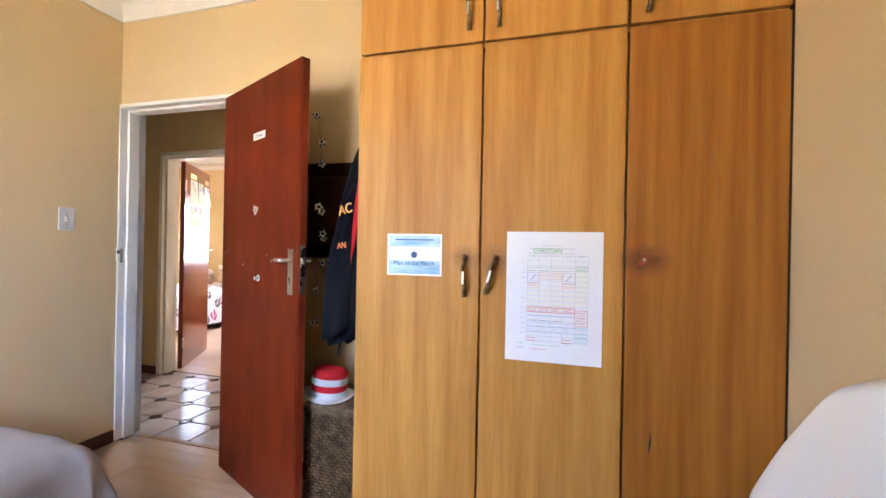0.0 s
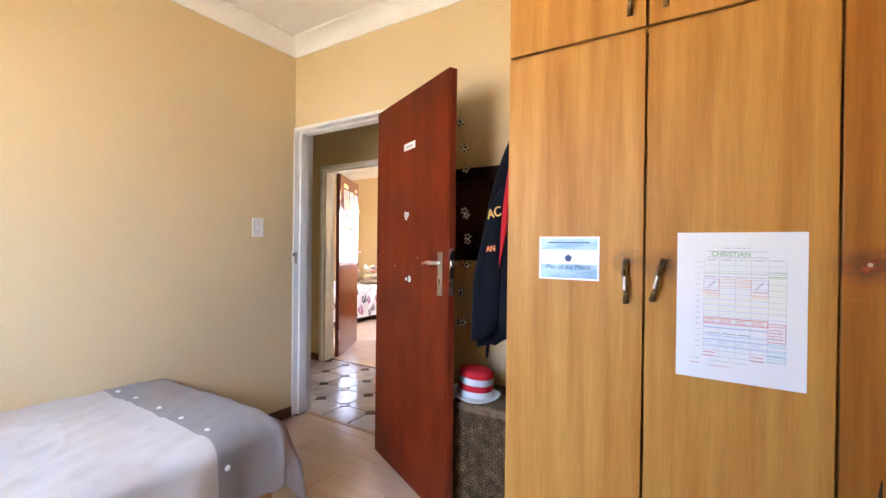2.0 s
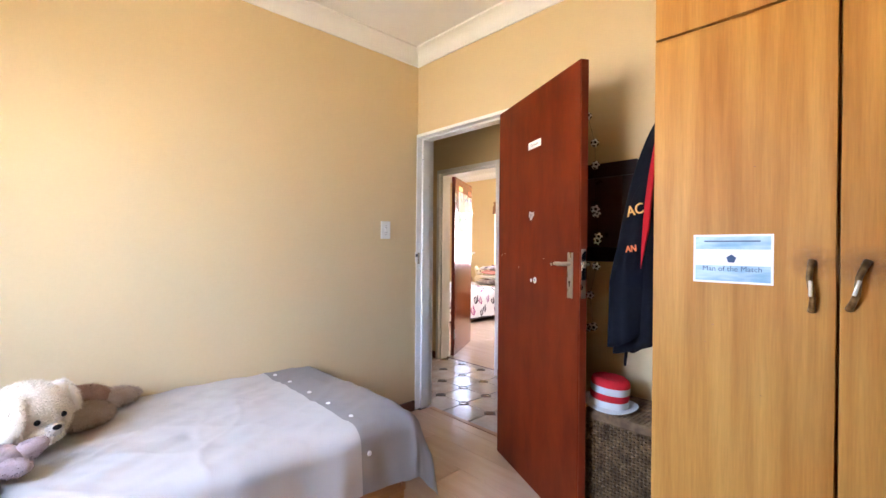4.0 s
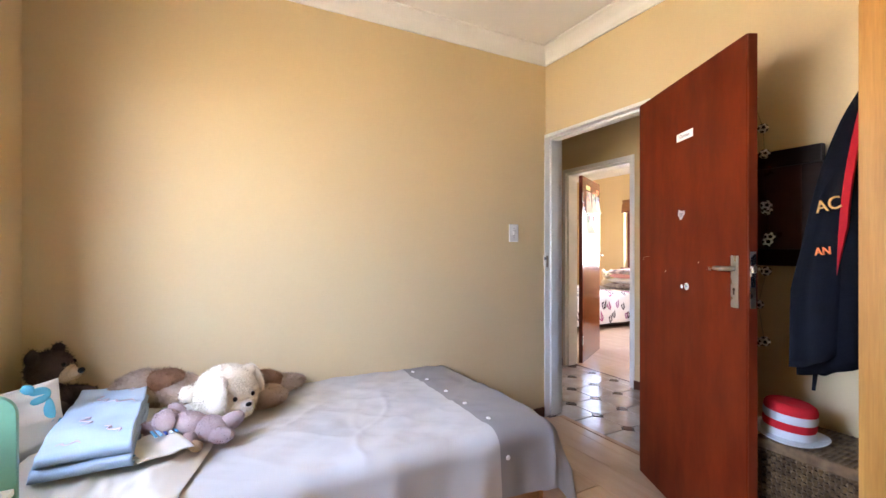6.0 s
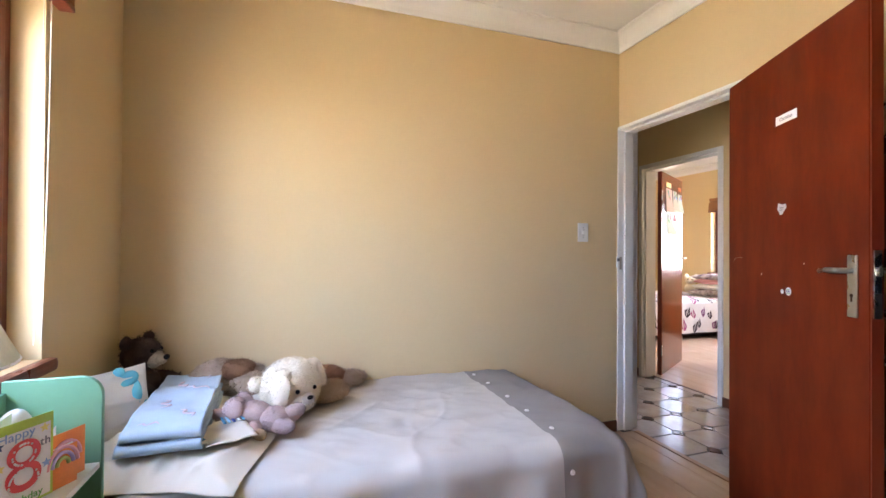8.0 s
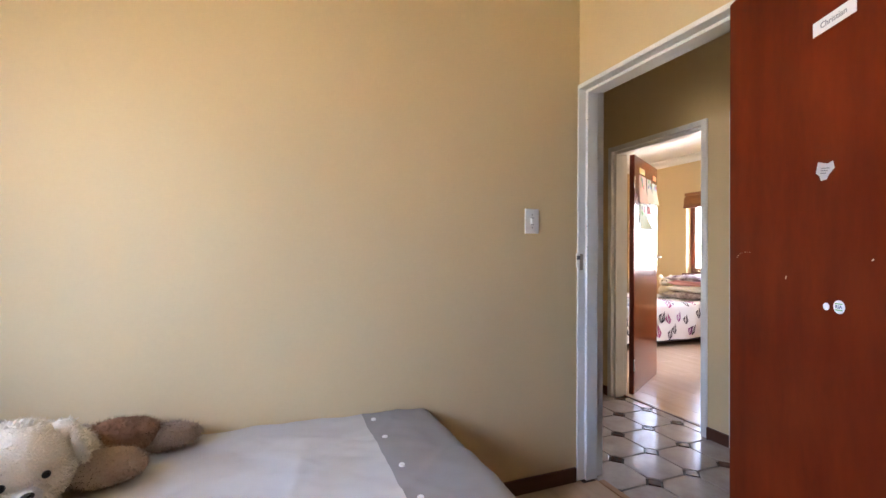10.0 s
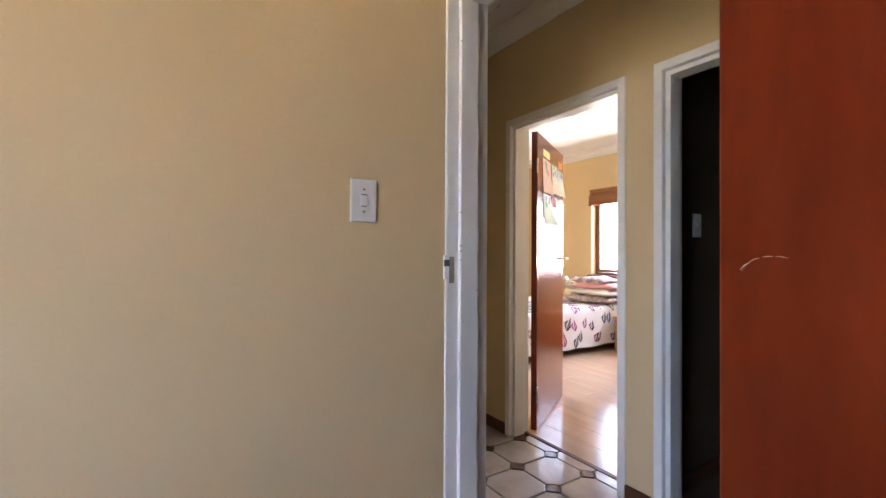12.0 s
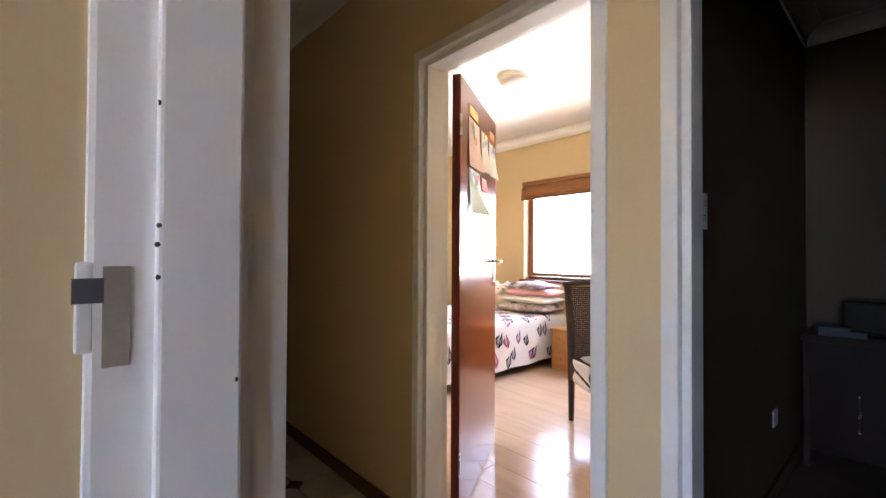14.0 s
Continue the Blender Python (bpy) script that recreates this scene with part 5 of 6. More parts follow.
bas = thing("laundry_basket", "tall woven seagrass laundry basket with a lid", "basket", at=pose(-0.865, 1.9, 0))
SEAG = material("brown_seagrass", (0.2, 0.125, 0.055), 0.7, dark=(0.06, 0.033, 0.015), scale=30, fine=120, bump=0.1, grain=0.15, rand=0.0)
BW, BD_, BH = 0.17, 0.155, 0.53
part("liner", boxes((-BW + 0.012, BW - 0.012, -BD_ + 0.012, BD_ - 0.012, 0.005, BH - 0.035)), BLACKW, bas)
bm = bmesh.new()
rows_, cols = 34, 22
for side in range(4):
    L_ = BW if side % 2 == 0 else BD_
    off = BD_ if side % 2 == 0 else BW
    for j in range(rows_):
        z = 0.01 + (BH - 0.05) * (j + 0.5) / rows_
        for i in range(cols):
            x = -L_ + 2 * L_ * (i + 0.5) / cols
            lift = 0.004 if (i + j) % 2 else -0.002
            m = Matrix.Rotation(side * math.pi / 2, 4, "Z") @ pose(x, -off + 0.006 - lift, z, 0, 14 if (i + j) % 2 else -14, 0) @ Matrix.Diagonal((2 * L_ / cols * 1.15, 0.011, (BH - 0.05) / rows_ * 0.9, 1))
            q = [m @ Vector((a, b, c)) for a, b, c in ((-.5, .3, -.5), (.5, .3, -.5), (.5, .3, .5), (-.5, .3, .5), (0, -.6, -.32), (0, -.6, .32))]
            v = [bm.verts.new(p) for p in q]
            for f in ((0, 4, 5, 3), (4, 1, 2, 5), (3, 5, 2), (0, 1, 4)):
                bm.faces.new([v[k] for k in f])
part("weave", bm, SEAG, bas)["kind"] = "stuff"
bm = bmesh.new()
for i in range(20):
    for j in range(18):
        x, y = -BW + 2 * BW * (i + 0.5) / 20, -BD_ + 2 * BD_ * (j + 0.5) / 18
        dx, dy = (0.0105, 0.0062) if (i + j) % 2 else (0.0065, 0.0098)
        v = [bm.verts.new(c) for c in ((x - dx, y - dy, BH - 0.002), (x + dx, y - dy, BH - 0.002), (x + dx, y + dy, BH - 0.002), (x - dx, y + dy, BH - 0.002), (x, y - dy * 0.6, BH + 0.004), (x, y + dy * 0.6, BH + 0.004))]
        for f in ((0, 4, 5, 3), (4, 1, 2, 5), (3, 5, 2), (0, 1, 4)):
            bm.faces.new([v[k] for k in f])
part("lid_weave", bm, SEAG, bas)["kind"] = "stuff"
part("lid", boxes((-BW - 0.006, BW + 0.006, -BD_ - 0.006, BD_ + 0.006, BH - 0.04, BH), bev=0.008), SEAG, bas, "flat woven lid")
HATR, HATW = material("red_felt", (0.55, 0.02, 0.03), 0.85, scale=8, mix=0.2, fine=200, bump=0.1, grain=0.06, spec=0.15), material("white_felt", (0.62, 0.66, 0.68), 0.85, scale=8, mix=0.15, fine=200, bump=0.1, grain=0.04, spec=0.15)
hat = thing("top_hat", "red and white striped felt hat on the basket", "hat", at=pose(-0.975, 1.84, BH + 0.004, 2, 5, 20) @ Matrix.Scale(0.72, 4))
bands = [(0.0, 0.01, 0.104, 0.104), (0.01, 0.052, 0.104, 0.1), (0.052, 0.094, 0.1, 0.101), (0.094, 0.138, 0.101, 0.104), (0.138, 0.172, 0.104, 0.098)]
for k, (z0, z1, r0, r1) in enumerate(bands[1:]):
    bm = bmesh.new()
    nseg = 40
    prof = [(r0, z0), ((r0 + r1) / 2 + 0.003, (z0 + z1) / 2), (r1, z1)] + ([(0.085, z1 + 0.01), (0.05, z1 + 0.006), (0.0001, z1 - 0.002)] if k == 3 else [])
    rr = [[bm.verts.new(((r + 0.004 * nz(math.cos(a) * 2, math.sin(a) * 2, z * 8)) * 1.1 * math.cos(a), (r + 0.004 * nz(math.cos(a), math.sin(a), z * 9)) * 0.95 * math.sin(a), z)) for a in [2 * math.pi * i / nseg for i in range(nseg)]] for r, z in prof]
    for a, b in zip(rr, rr[1:]):
        for i in range(nseg):
            bm.faces.new((a[i], a[(i + 1) % nseg], b[(i + 1) % nseg], b[i]))
    part("stripe", bm, HATR if k % 2 else HATW, hat, "red felt stripe" if k % 2 else "white felt stripe", smooth=True)
bm = bmesh.new()
sheet(bm, lambda u, v: ((0.1 + 0.055 * v) * 1.1 * math.cos(2 * math.pi * u), (0.1 + 0.055 * v) * 0.95 * math.sin(2 * math.pi * u), 0.012 + 0.028 * v * v * math.cos(2 * math.pi * u) ** 2 - 0.006 * v), 48, 6, 0.004)
part("brim", bm, HATW, hat, "white felt brim", smooth=True)

# ---- chair draped in white ----
dc = thing("draped_chair", "chair with a white cotton throw over its back", "chair", at=pose(0.54, 0.885, 0, 0, 0, -62))
for x in (-0.17, 0.17):
    part("leg", boxes((x - 0.02, x + 0.02, -0.02, 0.02, 0, 0.76), bev=0.005), BLACKW, dc)
    part("leg", boxes((x - 0.02, x + 0.02, -0.36, -0.32, 0, 0.42), bev=0.005), BLACKW, dc)
part("seat", boxes((-0.2, 0.2, -0.38, 0.02, 0.42, 0.46), bev=0.012), BLACKW, dc)
bm = bmesh.new()


def throw(u, v):
    a = (u - 0.5) * 2
    top = 1.04 - 0.27 * abs(a) ** 1.7
    s_ = (v - 0.5) * 2
    drop = 0.5 * max(0.0, abs(s_) - 0.12) ** 1.05
    y = 0.036 * math.tanh(s_ * 4) * (1 + 0.6 * abs(s_)) + 0.012 * math.sin(a * 9 + s_ * 3) * abs(s_)
    return (0.2 * a * (1 + 0.05 * abs(s_)) + 0.008 * nz(a * 3, s_ * 3, 2), y, top - drop + 0.012 * nz(a * 2, s_ * 2, 5))


sheet(bm, throw, 40, 40, 0.008)
part("throw", bm, WHITEC, dc, "white cotton throw", smooth=True)
part("back_panel", boxes((-0.15, 0.15, -0.014, 0.014, 0.5, 0.82), bev=0.005), BLACKW, dc)

# ---- far bedroom ----
FB0, FB1, FBY0, FBY1 = -6.2, -4.88, 4.3, 6.38
VIOLET, BLACKI, ROSE = ink("violet_print", (0.28, 0.06, 0.22), 0.9), ink("black_print", (0.05, 0.04, 0.05), 0.9), ink("rose_print", (0.45, 0.1, 0.25), 0.9)
fbed = thing("bed", "divan bed under a white spread with dark motifs", "bed", at=(0, 0, 0))
part("base", boxes((FB0 + 0.03, FB1 - 0.03, FBY0 + 0.03, FBY1, 0.04, 0.3), bev=0.01), material("dark_divan_cloth", (0.03, 0.018, 0.02), 0.9, scale=9, fine=200), fbed, "dark cloth divan base")
part("mattress", boxes((FB0 + 0.02, FB1 - 0.02, FBY0 + 0.02, FBY1, 0.3, 0.53), bev=0.04, seg=3), WHITEC, fbed)
spread = thing("bedspread", "white bedspread printed with violet and black butterflies", "bedspread")
bm = bmesh.new()


def fdrape(s, t):
    a, b = max(0.0, s - FB1), max(0.0, FBY0 - t)
    x, y = min(s, FB1), max(t, FBY0)
    d = math.hypot(a, b)
    z = 0.55 + 0.008 * nz(x, y, 0, 4)
    if d > 1e-6:
        R = 0.05
        h, v = (R * math.sin(d / R), R * (1 - math.cos(d / R))) if d < R * 1.57 else (R + 0.05 * (d - R * 1.57), R + (d - R * 1.57))
        h += min(1, v / 0.2) * 0.012 * math.sin(t * 14 + s * 9)
        x, y, z = x + h * a / d, y - h * b / d, z - v
    return (x, y, z)


sheet(bm, lambda u, v: fdrape(FB0 + (FB1 - FB0 + 0.49) * u, FBY0 - 0.4 + (FBY1 - FBY0 + 0.38) * v), 60, 70)
part("cover", bm, WHITEC, spread, smooth=True)
rnd = random.Random(21)


def motif(s, t, size, ang, mat):
    """A small butterfly print laid on the spread."""
    bm = bmesh.new()
    ca, sa = math.cos(ang), math.sin(ang)
    for mir in (-1, 1):
        for ring in (((0.0, -0.95), (0.25, -0.9), (0.62, -0.35), (0.5, 0.2), (0.3, 1.0), (0.12, 0.2)),) if mir > 0 else (((0.0, -0.95), (0.12, -0.3), (0.1, 0.35), (0.0, 0.6), (0.6, 0.1), (0.35, -0.5)),):
            outer = [(x * mir, y) for x, y in ring]
            cx, cy = sum(p[0] for p in outer) / len(outer), sum(p[1] for p in outer) / len(outer)
            inner = [(cx + (x - cx) * 0.2, cy + (y - cy) * 0.42) for x, y in outer]

            def put(p):
                X, Y = p[0] * size, p[1] * size
                ds, dt = X * ca - Y * sa, X * sa + Y * ca
                P, Q, R = (Vector(fdrape(s + ds + e, t + dt + g)) for e, g in ((0, 0), (0.01, 0), (0, 0.01)))
                return bm.verts.new(P + (Q - P).cross(R - P).normalized() * 0.004)
            vo, vi = [put(p) for p in outer], [put(p) for p in inner]
            for k in range(len(vo)):
                k2 = (k + 1) % len(vo)
                bm.faces.new((vo[k], vo[k2], vi[k2], vi[k]))
    part("butterfly_print", bm, mat, spread)


for k in range(70):
    s, t = FB1 - 0.75 + 0.19 * (k % 7) + rnd.uniform(-0.04, 0.04), FBY0 + 0.14 + 0.165 * (k // 7) + rnd.uniform(-0.03, 0.03) + 0.08 * (k % 2)
    motif(s, t, rnd.uniform(0.06, 0.1), rnd.uniform(-0.5, 0.5) + 1.57, rnd.choice((VIOLET, BLACKI, BLACKI, BLACKI, ROSE)))
PINKC = material("pink_cotton", (0.75, 0.38, 0.38), 0.9, scale=4, mix=0.15, fine=400, bump=0.05, grain=0.02, spec=0.2)
PRINTC = material("black_leaf_print_cotton", (0.78, 0.7, 0.68), 0.9, dark=(0.1, 0.04, 0.06), scale=11, fine=300, bump=0.05, mix=0.5, grain=0.05, spec=0.2)
for i, (x, y, z, hx, hy, mt, lab, a) in enumerate(((-5.13, 6.12, 0.555, 0.33, 0.22, PRINTC, "white pillow with a dark leaf print", 4), (-5.1, 6.13, 0.655, 0.31, 0.2, WHITEC, "plain white pillow in a stack", -5), (-5.08, 6.14, 0.735, 0.3, 0.19, PINKC, "plain pink pillow in a stack", 6), (-5.16, 6.14, 0.8, 0.29, 0.19, PRINTC, "pink pillow with a dark leaf print", -3))):
    pillow("pillow", lab, pose(x, y, z, 0, 0, a), hx, hy, 0.055 if i == 0 else 0.045, mt, crumple=0.8, seed=20 + i, group="pillows stacked on the bed")
plush("toy_rabbit", "pale plush toy beside the stacked pillows", pose(-5.55, 6.1, 0.555, 0, 0, -60), [((0, 0, 0.09), (0.09, 0.1, 0.09), (0, 0, 0), 0, True), ((0.02, 0, 0.22), (0.075, 0.08, 0.075), (0, 0, 0), 0, True), ((0.085, 0, 0.205), (0.03, 0.035, 0.028), (0, 0, 0), 1, True), ((0.085, -0.03, 0.24), (0.01, 0.01, 0.01), (0, 0, 0), 2, False), ((0.085, 0.03, 0.24), (0.01, 0.01, 0.01), (0, 0, 0), 2, False), ((0, -0.07, 0.28), (0.03, 0.035, 0.05), (0, 0, 0), 0, True), ((0, 0.07, 0.28), (0.03, 0.035, 0.05), (0, 0, 0), 0, True)], [FUR_CREAM, FUR_WHITE, BLACKP], count=1800, seed=31, group="toys in the far bedroom")
plush("toy_monkey", "tan plush toy beside the stacked pillows", pose(-5.72, 5.95, 0.555, 0, 0, -60), [((0, 0, 0.08), (0.08, 0.09, 0.08), (0, 0, 0), 0, True), ((0.02, 0, 0.19), (0.065, 0.07, 0.065), (0, 0, 0), 0, True), ((0.075, 0, 0.18), (0.028, 0.034, 0.026), (0, 0, 0), 1, True), ((0.07, -0.028, 0.21), (0.009, 0.009, 0.009), (0, 0, 0), 2, False), ((0.07, 0.028, 0.21), (0.009, 0.009, 0.009), (0, 0, 0), 2, False)], [FUR_TAN, FUR_MUZZLE, BLACKP], count=1500, seed=32, group="toys in the far bedroom")

ns = thing("nightstand", "knotty pine two drawer nightstand beside the bed", "nightstand", at=(-4.735, 5.945, 0))
part("body", boxes((0.0, 0.44, 0.004, 0.4, 0.02, 0.41), bev=0.004), PINE, ns)
part("top", boxes((-0.012, 0.452, -0.014, 0.41, 0.41, 0.435), bev=0.006), PINE, ns)
part("plinth", boxes((0.01, 0.43, 0.01, 0.39, 0, 0.025)), PINE, ns)
for z0, z1 in ((0.04, 0.205), (0.215, 0.4)):
    d = part("drawer", boxes((0.015, 0.425, -0.008, 0.006, z0, z1), bev=0.005), PINE, ns)
    bm = bmesh.new()
    ball(bm, (0.22, -0.022, (z0 + z1) / 2), 0.016)
    part("knob", bm, PINE, d, smooth=True)
for x, z in ((0.1, 0.33), (0.16, 0.3), (0.12, 0.12), (0.3, 0.26)):
    bm = bmesh.new()
    cyl(bm, (x, -0.0082, z), (x, -0.0088, z), 0.009, n=10)
    part("knot", bm, VEDGE, ns, "dark pine knot")
vs_ = thing("ornament", "small white china figure on the nightstand", "ornament", at=(-4.6, 6.08, 0.435))
bm = bmesh.new()
lathe(bm, [(0.04, 0), (0.045, 0.02), (0.03, 0.06), (0.045, 0.1), (0.04, 0.13), (0.02, 0.15), (0.03, 0.18), (0.018, 0.2)])
part("figure", bm, PLASTIC, vs_, smooth=True)
pk = thing("pink_lampshade", "bright pink lampshade standing on the window sill", "lamp", at=(-4.42, 6.47, WIN2[2]))
bm = bmesh.new()
lathe(bm, [(0.05, 0.03), (0.09, 0.03), (0.06, 0.16), (0.05, 0.16)])
part("shade", bm, material("pink_fabric", (0.75, 0.05, 0.22), 0.8, scale=9, mix=0.2, fine=200), pk)
bm = bmesh.new()
lathe(bm, [(0.045, 0), (0.045, 0.008), (0.01, 0.015), (0.01, 0.05)])
part("base", bm, PLASTIC, pk)

wc = thing("wicker_chair", "dark woven wicker high-back chair with white cushions", "chair", at=pose(-3.84, 4.83, 0, 0, 0, 55))
# local x runs along the back, -y is the way it faces
for x in (0.02, 0.43):
    bm = bmesh.new()
    tube(bm, [(x, 0.0, 0), (x, 0.0, 0.42), (x, 0.02, 0.7), (x, 0.075, 0.99)], [0.02, 0.028, 0.028, 0.025], 8)
    part("post", bm, WICKER, wc)
    part("leg", boxes((x - 0.018, x + 0.018, -0.42, -0.384, 0, 0.42), bev=0.004), WICKER, wc)
part("seat_frame", boxes((0.0, 0.45, -0.44, 0.015, 0.3, 0.42), bev=0.012), WICKER, wc)
bm = bmesh.new()
for i in range(26):
    x = 0.03 + 0.39 * (i + 0.5) / 26
    tube(bm, [(x, 0.002 + 0.004 * (i % 2), 0.42), (x, 0.02 - 0.004 * (i % 2), 0.7), (x, 0.07 + 0.004 * (i % 2), 0.97)], 0.0045, 5)
for j in range(36):
    v = (j + 0.5) / 36
    z = 0.43 + 0.54 * v
    y = 0.002 + 0.072 * v ** 2
    tube(bm, [(0.02 + 0.41 * k / 13, y + (0.006 if (k + j) % 2 else -0.006), z) for k in range(14)], 0.0062, 5)
part("back_weave", bm, WICKER, wc)["kind"] = "stuff"
bm = bmesh.new()
tube(bm, [(-0.01, 0.075, 0.985), (0.22, 0.085, 1.0), (0.46, 0.075, 0.985)], 0.02, 8)
part("top_rail", bm, WICKER, wc)
pillow("seat_cushion", "white cotton seat cushion on the wicker chair", pose(-3.84, 4.83, 0.42, 0, 0, 55) @ pose(0.25, -0.21, 0.0), 0.17, 0.2, 0.03, WHITEC, "cushion", seed=40)
sc = thing("seat_cloth", "white cloth with beige spots hanging over the seat", "cloth", at=pose(-3.84, 4.83, 0, 0, 0, 55))
bm = bmesh.new()
sheet(bm, lambda u, v: (-0.006 - 0.008 * math.sin(v * 9 + u * 3), -0.1 - 0.24 * u, 0.31 + 0.16 * v), 10, 10, 0.004)
part("cloth", bm, WHITEC, sc, smooth=True)
pillow("cushion", "small white fluffy cushion against the wicker back", pose(-3.84, 4.83, 0.49, 0, 0, 55) @ pose(0.28, -0.07, 0.08, -62), 0.11, 0.1, 0.04, FUR_WHITE, "cushion", seed=42)

cl = thing("ceiling_light", "round white glass dome ceiling light", "ceiling light", at=(-4.37, 4.84, ZC))
bm = bmesh.new()
lathe(bm, [(0.13, 0.0), (0.13, -0.018), (0.125, -0.022)])
part("rim", bm, PLASTIC, cl)
bm = bmesh.new()
lathe(bm, [(0.122, -0.02), (0.115, -0.042), (0.085, -0.065), (0.045, -0.077), (0.003, -0.08)])
part("dome", bm, PLASTIC, cl, smooth=True)

copy_thing(cl, pose(-3.36, 2.8, ZC))["label"] = "round white glass dome light on the passage ceiling"

D2 = pose(-3.556, 3.385, 0, 0, 0, 119.6)
for i, (a0, a1, z0, z1, mt, curl) in enumerate(((0.15, 0.33, 1.9, 1.95, YELLOW_INK, 0), (0.14, 0.36, 1.64, 1.885, ink("peach_drawing", (0.75, 0.5, 0.35)), 0.02), (0.15, 0.36, 1.41, 1.635, ink("pale_green_drawing", (0.62, 0.72, 0.58)), 0.05), (0.4, 0.55, 1.66, 1.885, ink("cream_drawing", (0.72, 0.66, 0.52)), 0.03), (0.6, 0.77, 1.67, 1.87, ink("mint_drawing", (0.6, 0.68, 0.55)), 0.02), (0.62, 0.74, 1.9, 1.945, CARDO, 0), (0.42, 0.53, 1.56, 1.63, PINKC, 0.01))):
    pp = thing("drawing", "child's paper drawing stuck on the open door", "drawing", group="drawings on the door", at=D2 @ pose((a0 + a1) / 2, -0.0415, (z0 + z1) / 2))
    w, h = (a1 - a0) / 2, (z1 - z0) / 2
    bm = bmesh.new()
    sheet(bm, lambda u, v: (-w + 2 * w * u, -0.001 - curl * (1 - v) ** 2 * (0.3 + u), -h + 2 * h * v), 6, 8, 0.0008)
    part("paper", bm, mt, pp)
    if h > 0.08:
        for k in range(5):
            bm = bmesh.new()
            ball(bm, (rnd.uniform(-w, w) * 0.6, -0.0022 - curl * 0.15, rnd.uniform(0.1, 0.8) * h), (0.018, 0.0009, 0.022), (0, rnd.uniform(0, 90), 0), 10, 6)
            part("blot", bm, rnd.choice((GREY_INK, RED_INK, BLUE_INK, GREEN_INK)), pp)

# ---- dark room ----
dk = thing("desk", "dark stained wooden desk in the unlit room", "desk", at=(-2.585, 5.26, 0))
part("top", boxes((0, 1.5, -0.02, 0.43, 0.72, 0.76), bev=0.005), BLACKW, dk)
part("side_panel", boxes((0.01, 0.04, 0, 0.41, 0, 0.72), bev=0.003), BLACKW, dk)
part("side_panel", boxes((1.45, 1.48, 0, 0.41, 0, 0.72), bev=0.003), BLACKW, dk)
part("front_panel", boxes((0.04, 1.45, 0.01, 0.03, 0.1, 0.72), bev=0.003), BLACKW, dk)
part("handle", boxes((0.24, 0.25, -0.01, 0.012, 0.25, 0.45), bev=0.003), CHROME, dk)
mon = thing("printer", "dark grey printer standing on the desk", "printer", at=(-2.2, 5.45, 0.76))
part("body", boxes((-0.22, 0.22, -0.14, 0.16, 0, 0.2), bev=0.02), BLACKP, mon)
part("tray", boxes((-0.17, 0.17, -0.25, -0.13, 0.04, 0.055), bev=0.004), BLACKP, mon)
CARTON = ink("brown_cardboard", (0.22, 0.17, 0.12), 0.8)
bx = thing("box_file", "brown cardboard box on the desk", "box", at=(-1.72, 5.44, 0.76))
part("box", boxes((-0.18, 0.2, -0.15, 0.15, 0, 0.15), bev=0.004), CARTON, bx)
part("lid", boxes((-0.185, 0.205, -0.155, 0.155, 0.115, 0.155), bev=0.004), CARTON, bx)
pl = thing("folder", "dark slate folder lying on the desk", "folder", at=pose(-2.42, 5.32, 0.76, 0, 0, 12))
part("paper", boxes((-0.1, 0.1, -0.07, 0.13, 0, 0.05), bev=0.002), ink("slate_card", (0.1, 0.11, 0.13)), pl)

# ---- thresholds ----
STRIP = material("wood_threshold", (0.38, 0.2, 0.09), 0.4, scale=5, stretch=(0.6, 5, 1), fine=30)
for x0, x1, y in ((BD[0] + 0.066, BD[1] - 0.066, 2.185), (ID[0] + 0.066, ID[1] - 0.066, 3.33), (DD[0] + 0.066, DD[1] - 0.066, 3.33)):
    tagged(part("threshold_strip", boxes((x0, x1, y - (0.018 if y < 3 else 0.009), y + (0.018 if y < 3 else 0.009), -0.012, 0.005), bev=0.003), STRIP if y < 3 else BASEB), "wooden threshold strip between two floors", "threshold", kind="structure")

# ---- floor tiles of the passage ----
P_, TX, TY = 0.268, -3.242, 2.976
CUT, GAP = 0.047, 0.0056


def flat_piece(name, pts, h=0.012, bev=0.004):
    bm = bmesh.new()
    top = [bm.verts.new((x * (1 - bev / 0.13), y * (1 - bev / 0.13), 0)) for x, y in pts]
    mid = [bm.verts.new((x, y, -0.0016)) for x, y in pts]
    low = [bm.verts.new((x, y, -h)) for x, y in pts]
    bm.faces.new(top)
    n = len(pts)
    for a, b in ((top, mid), (mid, low)):
        for k in range(n):
            bm.faces.new((a[k], b[k], b[(k + 1) % n], a[(k + 1) % n]))
    bmesh.ops.recalc_face_normals(bm, faces=bm.faces)
    me = bpy.data.meshes.new(name)
    bm.to_mesh(me)
    bm.free()
    return me


H_ = P_ / 2 - GAP
octa = flat_piece("octagon_tile", [(-H_ + CUT, -H_), (H_ - CUT, -H_), (H_, -H_ + CUT), (H_, H_ - CUT), (H_ - CUT, H_), (-H_ + CUT, H_), (-H_, H_ - CUT), (-H_, -H_ + CUT)])
octa.materials.append(TILE)
dm = CUT - GAP
dot = flat_piece("dot_tile", [(0, -dm), (dm, 0), (0, dm), (-dm, 0)], bev=0.003)
dot.materials.append(DOT)
rnd = random.Random(77)


def lay_piece(name, me, x, y, z=0.0):
    ob = new(name, me)
    ob.parent = floor
    ob.matrix_basis = pose(x, y, z + rnd.uniform(-0.0006, 0.0003), rnd.uniform(-0.12, 0.12), rnd.uniform(-0.12, 0.12), 0)


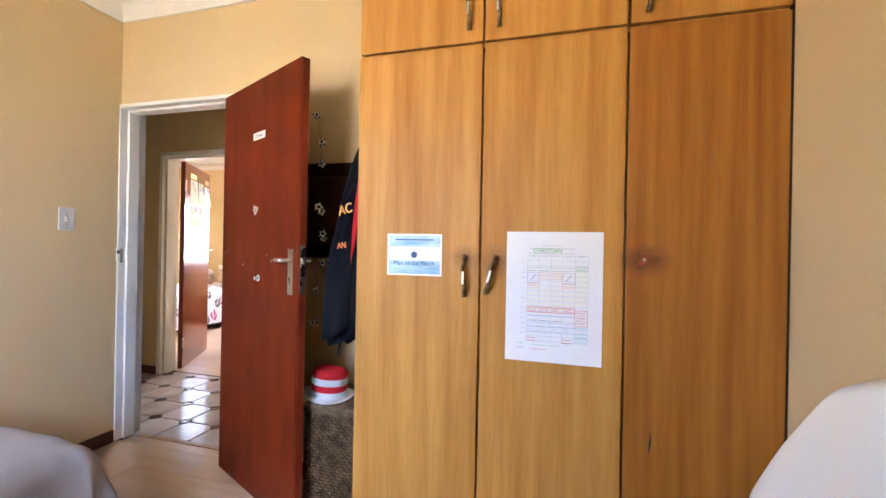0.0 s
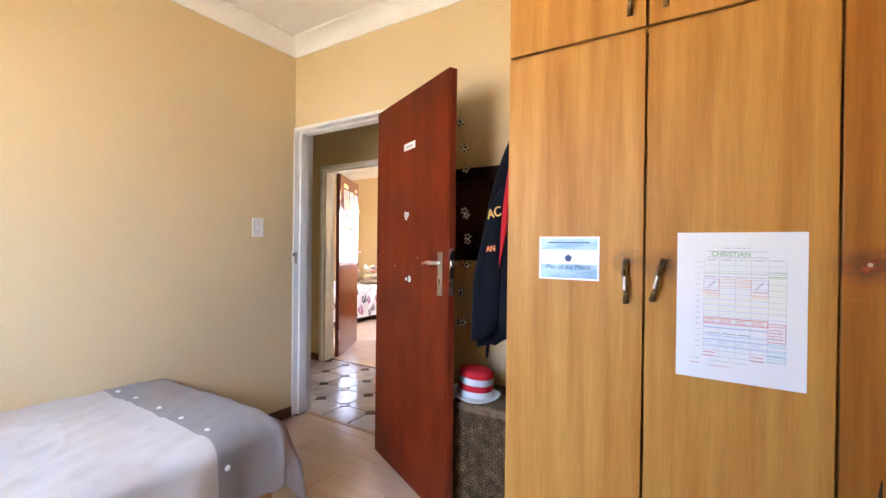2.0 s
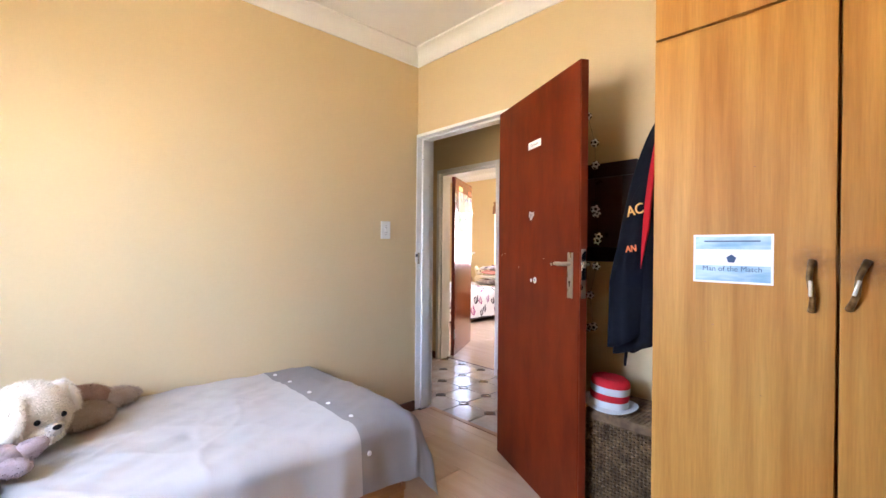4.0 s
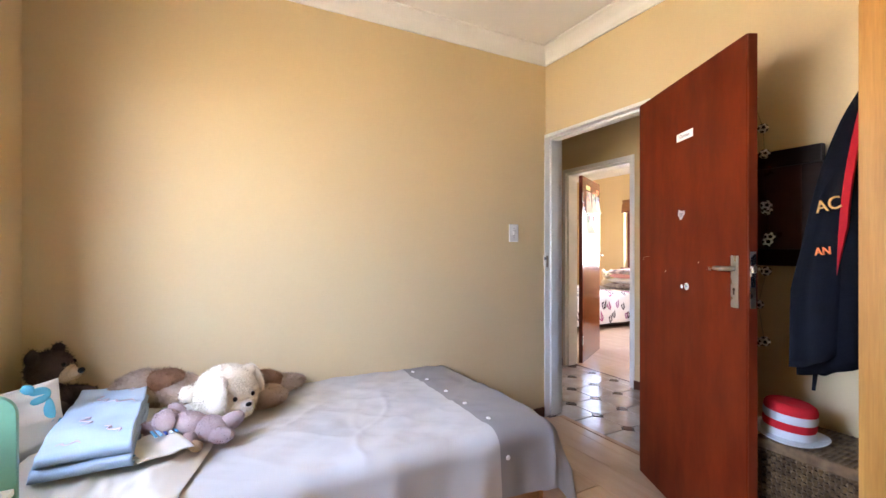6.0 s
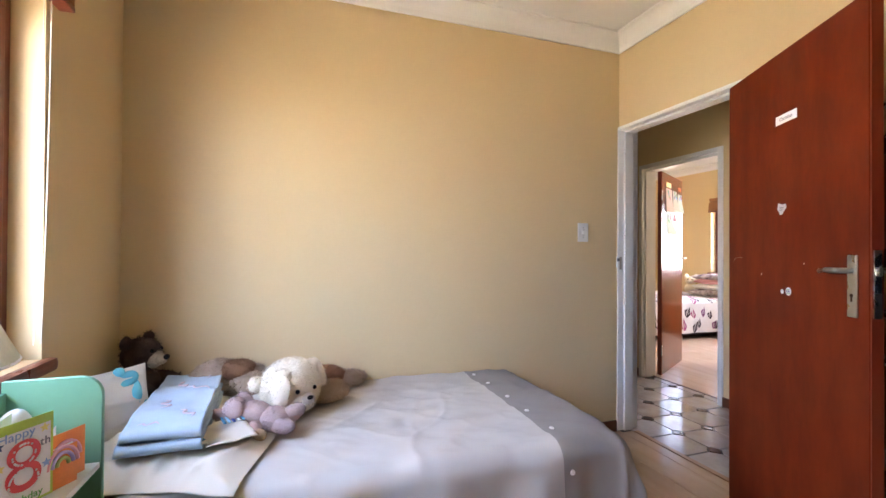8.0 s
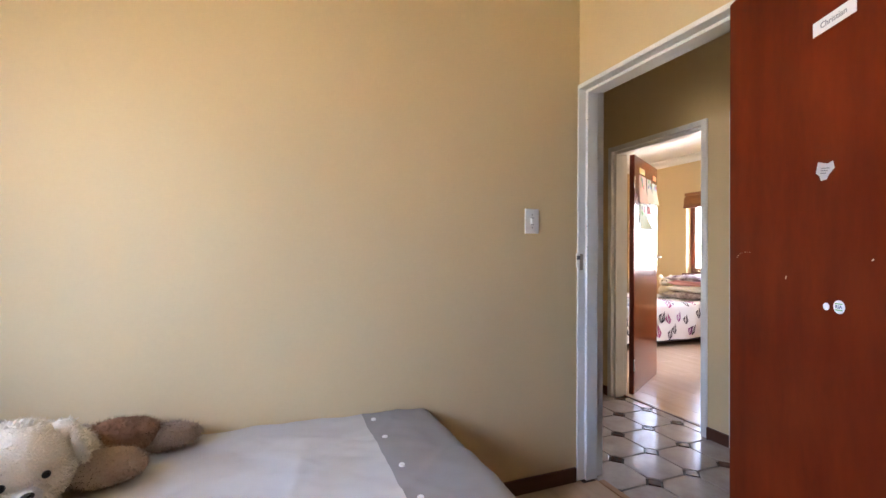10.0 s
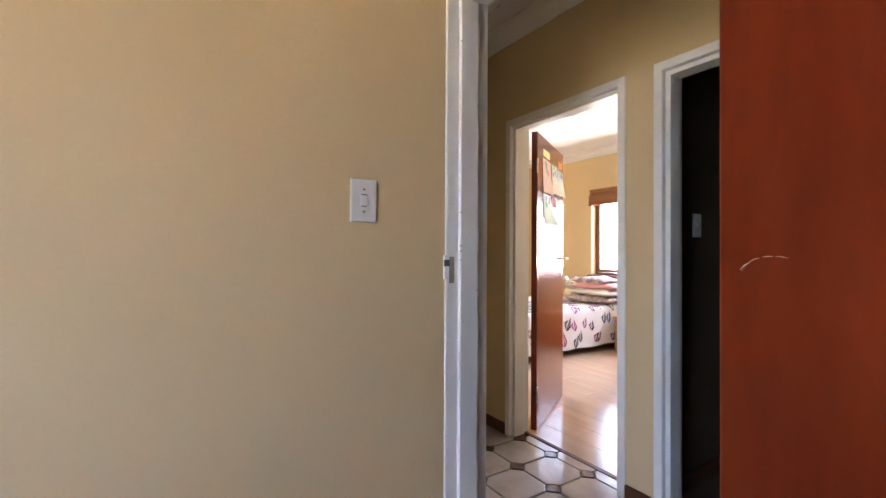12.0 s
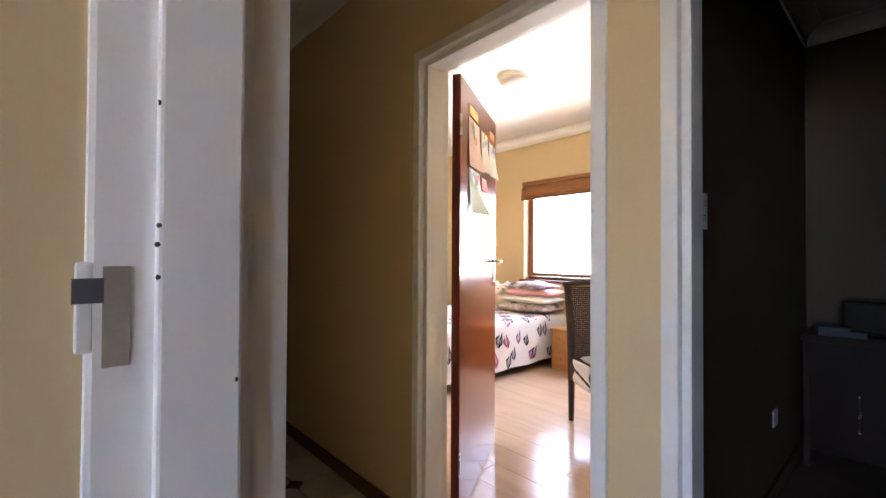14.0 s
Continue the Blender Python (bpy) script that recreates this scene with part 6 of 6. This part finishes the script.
for j in range(-3, 2):
    y = TY + P_ * (j + 0.5)
    for i in range(-12, 16):
        x = TX + P_ * (i + 0.5)
        if C0 - 0.12 < y < C1 + 0.13 and FX0 < x < X1:
            lay_piece("octagon_tile", octa, x, y)
for j in range(-3, 2):
    for i in range(-12, 16):
        if C0 - 0.02 < TY + P_ * j < C1 + 0.14 and FX0 < TX + P_ * i < X1:
            lay_piece("dot_tile", dot, TX + P_ * i, TY + P_ * j, 0.0004)

# the last row of tiles, cut at the far thresholds
for i in range(-12, 16):
    x = TX + P_ * (i + 0.5)
    if ID[0] + 0.02 < x < ID[1] - 0.02 or DD[0] + 0.02 < x < DD[1] - 0.02:
        cut = flat_piece("octagon_tile", [(-H_ + CUT, -H_), (H_ - CUT, -H_), (H_, -H_ + CUT), (H_, -0.042), (-H_, -0.042), (-H_, -H_ + CUT)], bev=0.001)
        cut.materials.append(TILE)
        lay_piece("octagon_tile", cut, x, TY + P_ * 1.5)

# ---- laminate planks ----
PW, PL = 0.193, 1.2
plank = flat_piece("plank", [(-PL / 2 + 0.0006, -PW / 2 + 0.0006), (PL / 2 - 0.0006, -PW / 2 + 0.0006), (PL / 2 - 0.0006, PW / 2 - 0.0006), (-PL / 2 + 0.0006, PW / 2 - 0.0006)], 0.012, 0.0008)
plank.materials.append(LAMI)


def lay_planks(x0, x1, y0, y1):
    y, row = y0, 0
    while y < y1 - 0.01:
        h = min(PW, y1 - y)
        x = x0 - (row * 0.43) % PL
        while x < x1 - 0.01:
            a, b = max(x, x0), min(x + PL, x1)
            if b - a > 0.01:
                if b - a > PL - 0.001 and h > PW - 0.001:
                    me = plank
                else:
                    w2, h2 = (b - a) / 2 - 0.0006, h / 2 - 0.0006
                    me = flat_piece("plank", [(-w2, -h2), (w2, -h2), (w2, h2), (-w2, h2)], 0.012, 0.0008)
                    me.materials.append(LAMI)
                ob = new("plank", me)
                ob.parent = floor
                ob.matrix_basis = pose((a + b) / 2, y + h / 2, 0)
            x += PL
        y += PW
        row += 1


lay_planks(X0 - 0.0, X1, Y0, Y1 + 0.01)
lay_planks(BD[0] + 0.05, BD[1] - 0.05, Y1 + 0.01, 2.17)
lay_planks(FX0, FX1, F0, F1)
lay_planks(ID[0] + 0.05, ID[1] - 0.05, 3.345, F0)
tagged(part("carpet", boxes((DX0, DX1, F0 - 0.01, D1, -0.013, 0.002)), CARPET), "dark brown carpet in the unlit room", "carpet", kind="structure")
